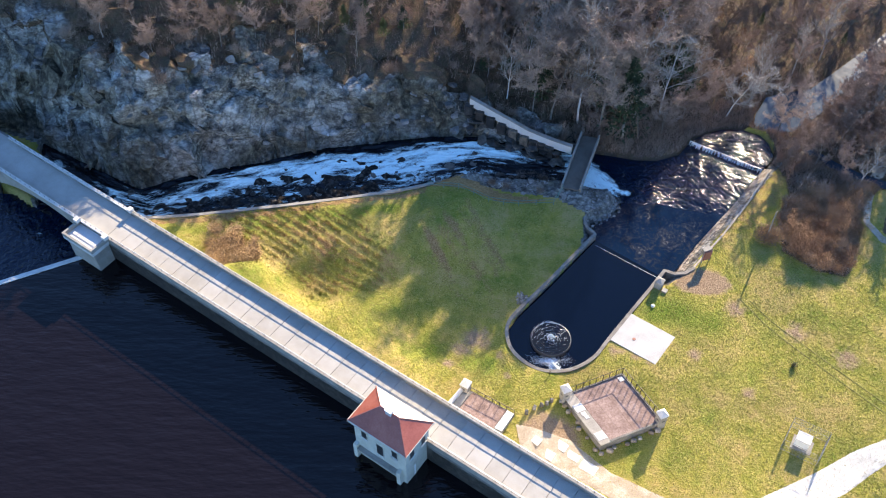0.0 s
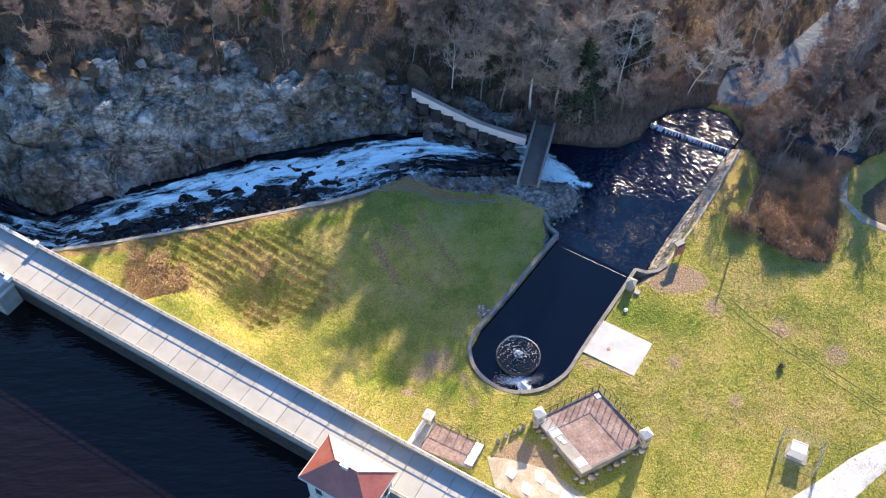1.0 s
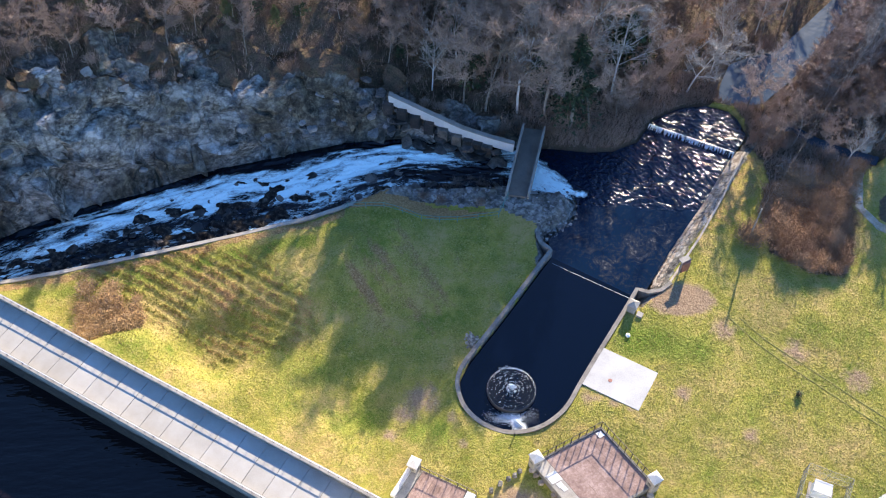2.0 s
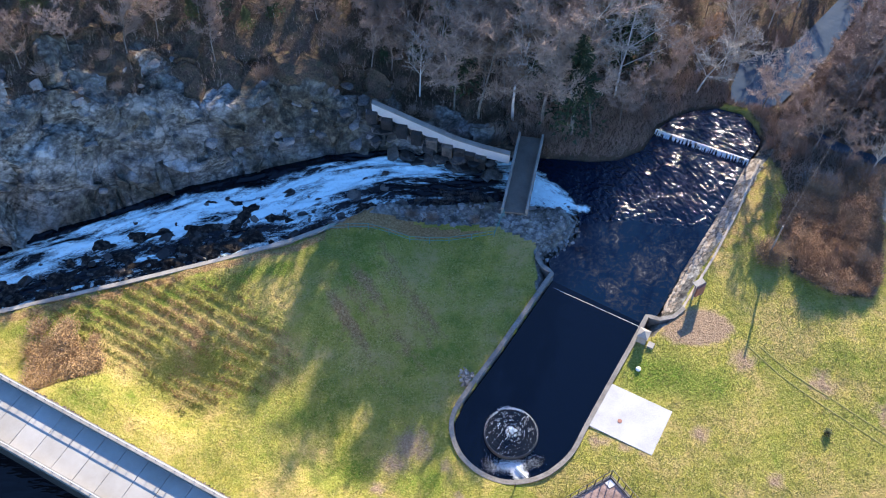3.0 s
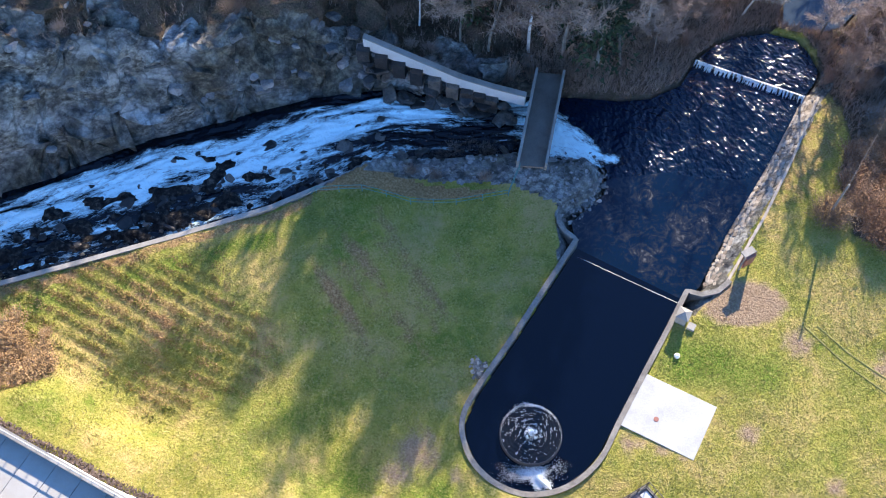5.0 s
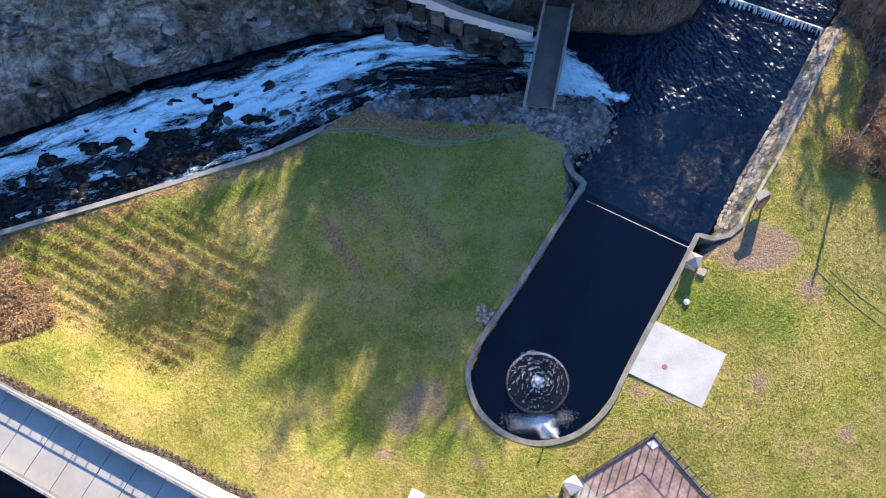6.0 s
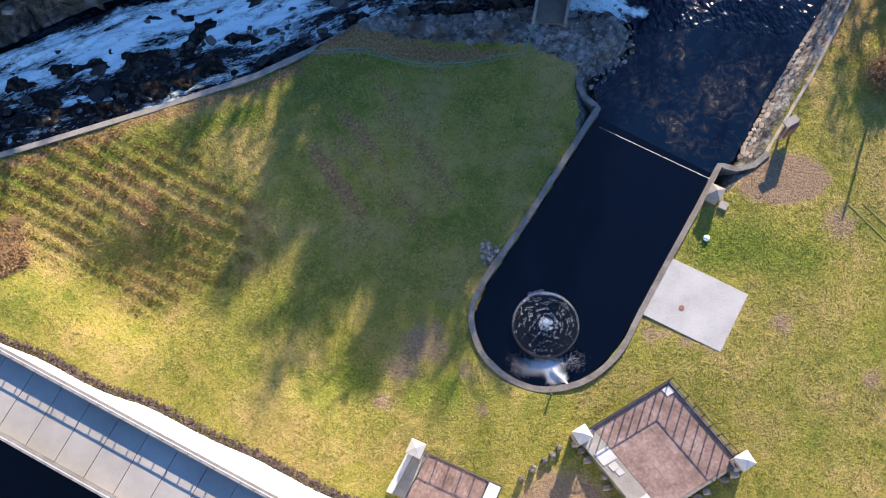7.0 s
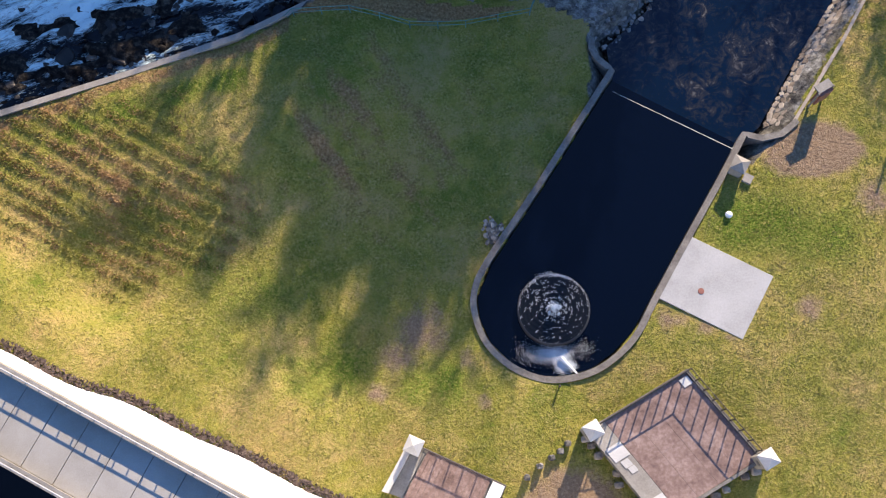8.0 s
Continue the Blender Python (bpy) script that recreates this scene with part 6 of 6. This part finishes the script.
    while n < 95:
        x, y = rnd.uniform(50, 96), rnd.uniform(102, 150)
        if (y - float(far_y(x))) > -1 or min(beside(x, y, UPPER_EDGE), beside(x, y, SIDE_EDGE)) < 1.5 or beside(x, y, EAST_WOOD) > -1.5 or (x < 60 and y < 105) or not free(x, y, 2.6):
            continue
        n += 1
        place(rnd.choice(kinds + pale[:1]), x, y, rnd.uniform(0.34, 0.6))
    for x, y, k in ((60, 117.5, 0.6), (63.5, 121.5, 0.7), (67.5, 126.5, 0.6), (72, 131, 0.7), (77, 135.5, 0.7), (55.5, 130, 0.6), (61, 134, 0.7), (60.5, 114, 0.5), (66, 119, 0.6), (70, 124, 0.6), (46.5, 121.5, 0.7), (49, 126, 0.6)):
        place(rnd.choice(pale + kinds[3:4]), x, y, k)
    # shrubs: hillside, river banks, cliff ledges
    n = 0
    while n < 100:
        x, y = rnd.uniform(-60, 60), rnd.uniform(98, 128)
        d = (y - float(far_y(x))) * 0.86
        if d < 0.5 or (x < 4 and d < 4.5):
            continue
        n += 1
        place(rnd.choice(scrub), x, y, rnd.uniform(0.6, 1.3))
    for x, y, k in ((8.5, 103.6, 1.0), (10.2, 104.2, 0.8), (7.0, 103.0, 0.7), (12, 103.2, 0.8), (4, 100.2, 0.7), (6.2, 99.6, 0.7), (11.3, 98.9, 0.6)):
        place(rnd.choice(scrub), x, y, k, 0.3)
    # russet thicket beside the meadow
    rus = [bush(s, h, w, RUSSET, "dense russet-brown shrub at the meadow edge", 420, 3) for s, h, w in ((61, 2.0, 1.6), (62, 1.5, 1.4))]
    n = 0
    zone = [(47.2, 94.5), (47.4, 89), (50.5, 87.2), (55.0, 86.4), (58.2, 94), (60, 100), (63, 103), (57, 102.5), (51.5, 101), (48.5, 98)]
    while n < 92:
        x, y = rnd.uniform(45, 64), rnd.uniform(86, 104)
        if beside(x, y, zone) > 0 or not free(x, y, 1.0):
            continue
        n += 1
        place(rnd.choice(rus), x, y, rnd.uniform(0.75, 1.25))
    lone = bush(71, 2.7, 2.3, BROWNTUFT, "round bare brown bush on the meadow", 3000, 1)
    lone.matrix_basis = Matrix.Translation((44.6, 91.9, zat(44.6, 91.9)))
    second = bush(72, 2.4, 1.5, PALETWIG, "pale feathery bush at the edge of the thicket", 900, 1)
    second.matrix_basis = Matrix.Translation((52.2, 102.4, zat(52.2, 102.4)))
    n = 0
    while n < 55:
        x, y = rnd.uniform(47, 92), rnd.uniform(98, 132)
        if min(beside(x, y, RIVER_EDGE), beside(x, y, UPPER_EDGE), beside(x, y, SIDE_EDGE)) < 0.8 or beside(x, y, EAST_WOOD) > -0.5 or y > float(far_y(x)):
            continue
        n += 1
        place(rnd.choice(scrub), x, y, rnd.uniform(0.7, 1.4))
    low = bush(75, 0.9, 0.45, NEEDLE, "small dark shrub alone in the grass", 160, 2)
    low.matrix_basis = Matrix.Translation((44.6, 70.4, zat(44.6, 70.4)))
    # low straw-coloured bushes by the channel wall
    for x, y, s in ((-41.5, 88.2, 1.0), (-34.2, 89.6, 1.0), (-40.2, 88.0, 0.7)):
        b = bush(int(80 - x), 2.2, 1.0, STRAW, "straw-coloured dry bush by the channel wall", 300, 1)
        b.matrix_basis = Matrix.Translation((x, y, zat(x, y))) @ Matrix.Diagonal((s, s, s, 1))
    br = [bush(s, 1.3, 1.4, BROWNTUFT, "low brown brush patch on the slope", 350, 3) for s in (91, 92)]
    for i in range(26):
        x, y = rnd.gauss(-31.4, 1.7), rnd.gauss(81.4, 1.7)
        place(rnd.choice(br), x, y, rnd.uniform(0.55, 1.25))
    # brush under the trees and over the east bank
    xs = np.array([rnd.uniform(-80, 85) for _ in range(26000)] + [rnd.uniform(46, 84) for _ in range(15000)] + [rnd.uniform(17, 50) for _ in range(13000)])
    ys = np.array([rnd.uniform(95, 155) for _ in range(26000)] + [rnd.uniform(86, 130) for _ in range(15000)] + [rnd.uniform(108, 122) for _ in range(13000)])
    dd = (ys - far_y(xs)) * 0.86
    wood = signed(xs, ys, EAST_WOOD)
    wet = np.minimum(signed(xs, ys, UPPER_EDGE), np.minimum(signed(xs, ys, SIDE_EDGE), signed(xs, ys, RIVER_EDGE)))
    zz = ground_z(xs, ys)
    verts, faces = [], []
    for x, y, z, d, e, v in zip(xs, ys, zz, dd, wood, wet):
        hill = d >= (0.4 if x > 18 else 1.0) and not (x < 2 and d < 5)
        if not hill and not (e < -0.4 and v > 0.6 and d < 0):
            continue
        h = rnd.uniform(0.3, 1.6) if hill else rnd.uniform(0.4, 1.5)
        for _ in range(3 if hill else 5):
            a = rnd.random() * 6.28
            k = len(verts)
            w = 0.02 if hill else 0.03
            ex, ey = rnd.gauss(0, 0.35), rnd.gauss(0, 0.35)
            verts += [(x + w * math.cos(a), y + w * math.sin(a), z - 0.1), (x - w * math.cos(a), y - w * math.sin(a), z - 0.1), (x + ex, y + ey, z + h)]
            faces.append((k, k + 1, k + 2))
    me = bpy.data.meshes.new("underbrush")
    me.from_pydata(verts, [], faces)
    me.materials.append(TWIG)
    tagged(new("underbrush", me), "tangled brown underbrush on the wooded hillside", "underbrush", kind="stuff")


build_woods()


# ---- grass ----
def build_grass():
    rnd = np.random.RandomState(5)

    def tufts(name, n, region, height, width, mat, keep, label):
        x = rnd.uniform(region[0], region[1], n)
        y = rnd.uniform(region[2], region[3], n)
        z, dry, bare, lit, rock, d, w, ch = ground_z(x, y, "all")
        b = (x - C0.x) * NX.x + (y - C0.y) * NX.y
        ok = (d < -1) & (ch > 0.5) & (rock < 0.4) & (lit < 0.6) & (z > -1.8) & (b > 4.6) & keep(x, y, dry, bare)
        ok &= signed(x, y, [(23.3, 77.4), (29.2, 73.5), (26, 68.9), (19.9, 72.9)]) > 0.1
        ok &= signed(x, y, [(13.6, 63.5), (21.5, 67.2), (26, 60.3), (18.1, 56.6)]) > 0.2
        ok &= signed(x, y, POOL_EDGE) > 0.75
        x, y, z = x[ok], y[ok], z[ok]
        k = len(x)
        a = rnd.rand(k, 3) * 6.28
        h = height * (0.5 + rnd.rand(k, 3))
        vs = np.zeros((k, 3, 3, 3))
        for j in range(3):
            c, s = np.cos(a[:, j]), np.sin(a[:, j])
            ox, oy = rnd.normal(0, width, k), rnd.normal(0, width, k)
            vs[:, j, 0] = np.stack([x + ox + c * width * 0.4, y + oy + s * width * 0.4, z - 0.03], -1)
            vs[:, j, 1] = np.stack([x + ox - c * width * 0.4, y + oy - s * width * 0.4, z - 0.03], -1)
            vs[:, j, 2] = np.stack([x + ox + rnd.normal(0, width, k), y + oy + rnd.normal(0, width, k), z + h[:, j]], -1)
        me = bpy.data.meshes.new(name)
        me.from_pydata(vs.reshape(-1, 3).tolist(), [], np.arange(k * 9).reshape(-1, 3).tolist())
        me.materials.append(mat)
        tagged(new(name, me), label, "grass", kind="stuff")

    lawn = (-46, 66, 46, 100)
    tufts("grass_tufts", 110000, lawn, 0.1, 0.09, TUFT, lambda x, y, dr, ba: (ba < 0.45) & (dr < 0.2 + 0.5 * rnd.rand(len(x))), "short green and yellow grass tufts on the lawn")
    tufts("dry_grass", 26000, lawn, 0.12, 0.1, STRAW, lambda x, y, dr, ba: noise_field(x * 0.05, y * 0.05, 8) > -0.1, "straw-coloured dry grass")
    def rows(x, y):
        mask, ridge = furrows(x, y)
        return (ridge > 0.45) & (mask + 0.25 * noise_field(x * 0.05, y * 0.05, 17) + 0.25 * rnd.rand(len(x)) > 0.45)

    tufts("brown_brush", 34000, (-42, -4, 72, 97), 0.17, 0.1, BROWNTUFT, lambda x, y, dr, ba: rows(x, y) & (noise_field(x * 0.1, y * 0.1, 4) > -0.25), "low brown brush in rows on the slope")
    tufts("yellow_brush", 30000, (-42, -4, 72, 97), 0.24, 0.1, TUFT, lambda x, y, dr, ba: rows(x, y) & (noise_field(x * 0.1, y * 0.1, 4) < 0.3), "low brown brush in rows on the slope")


build_grass()
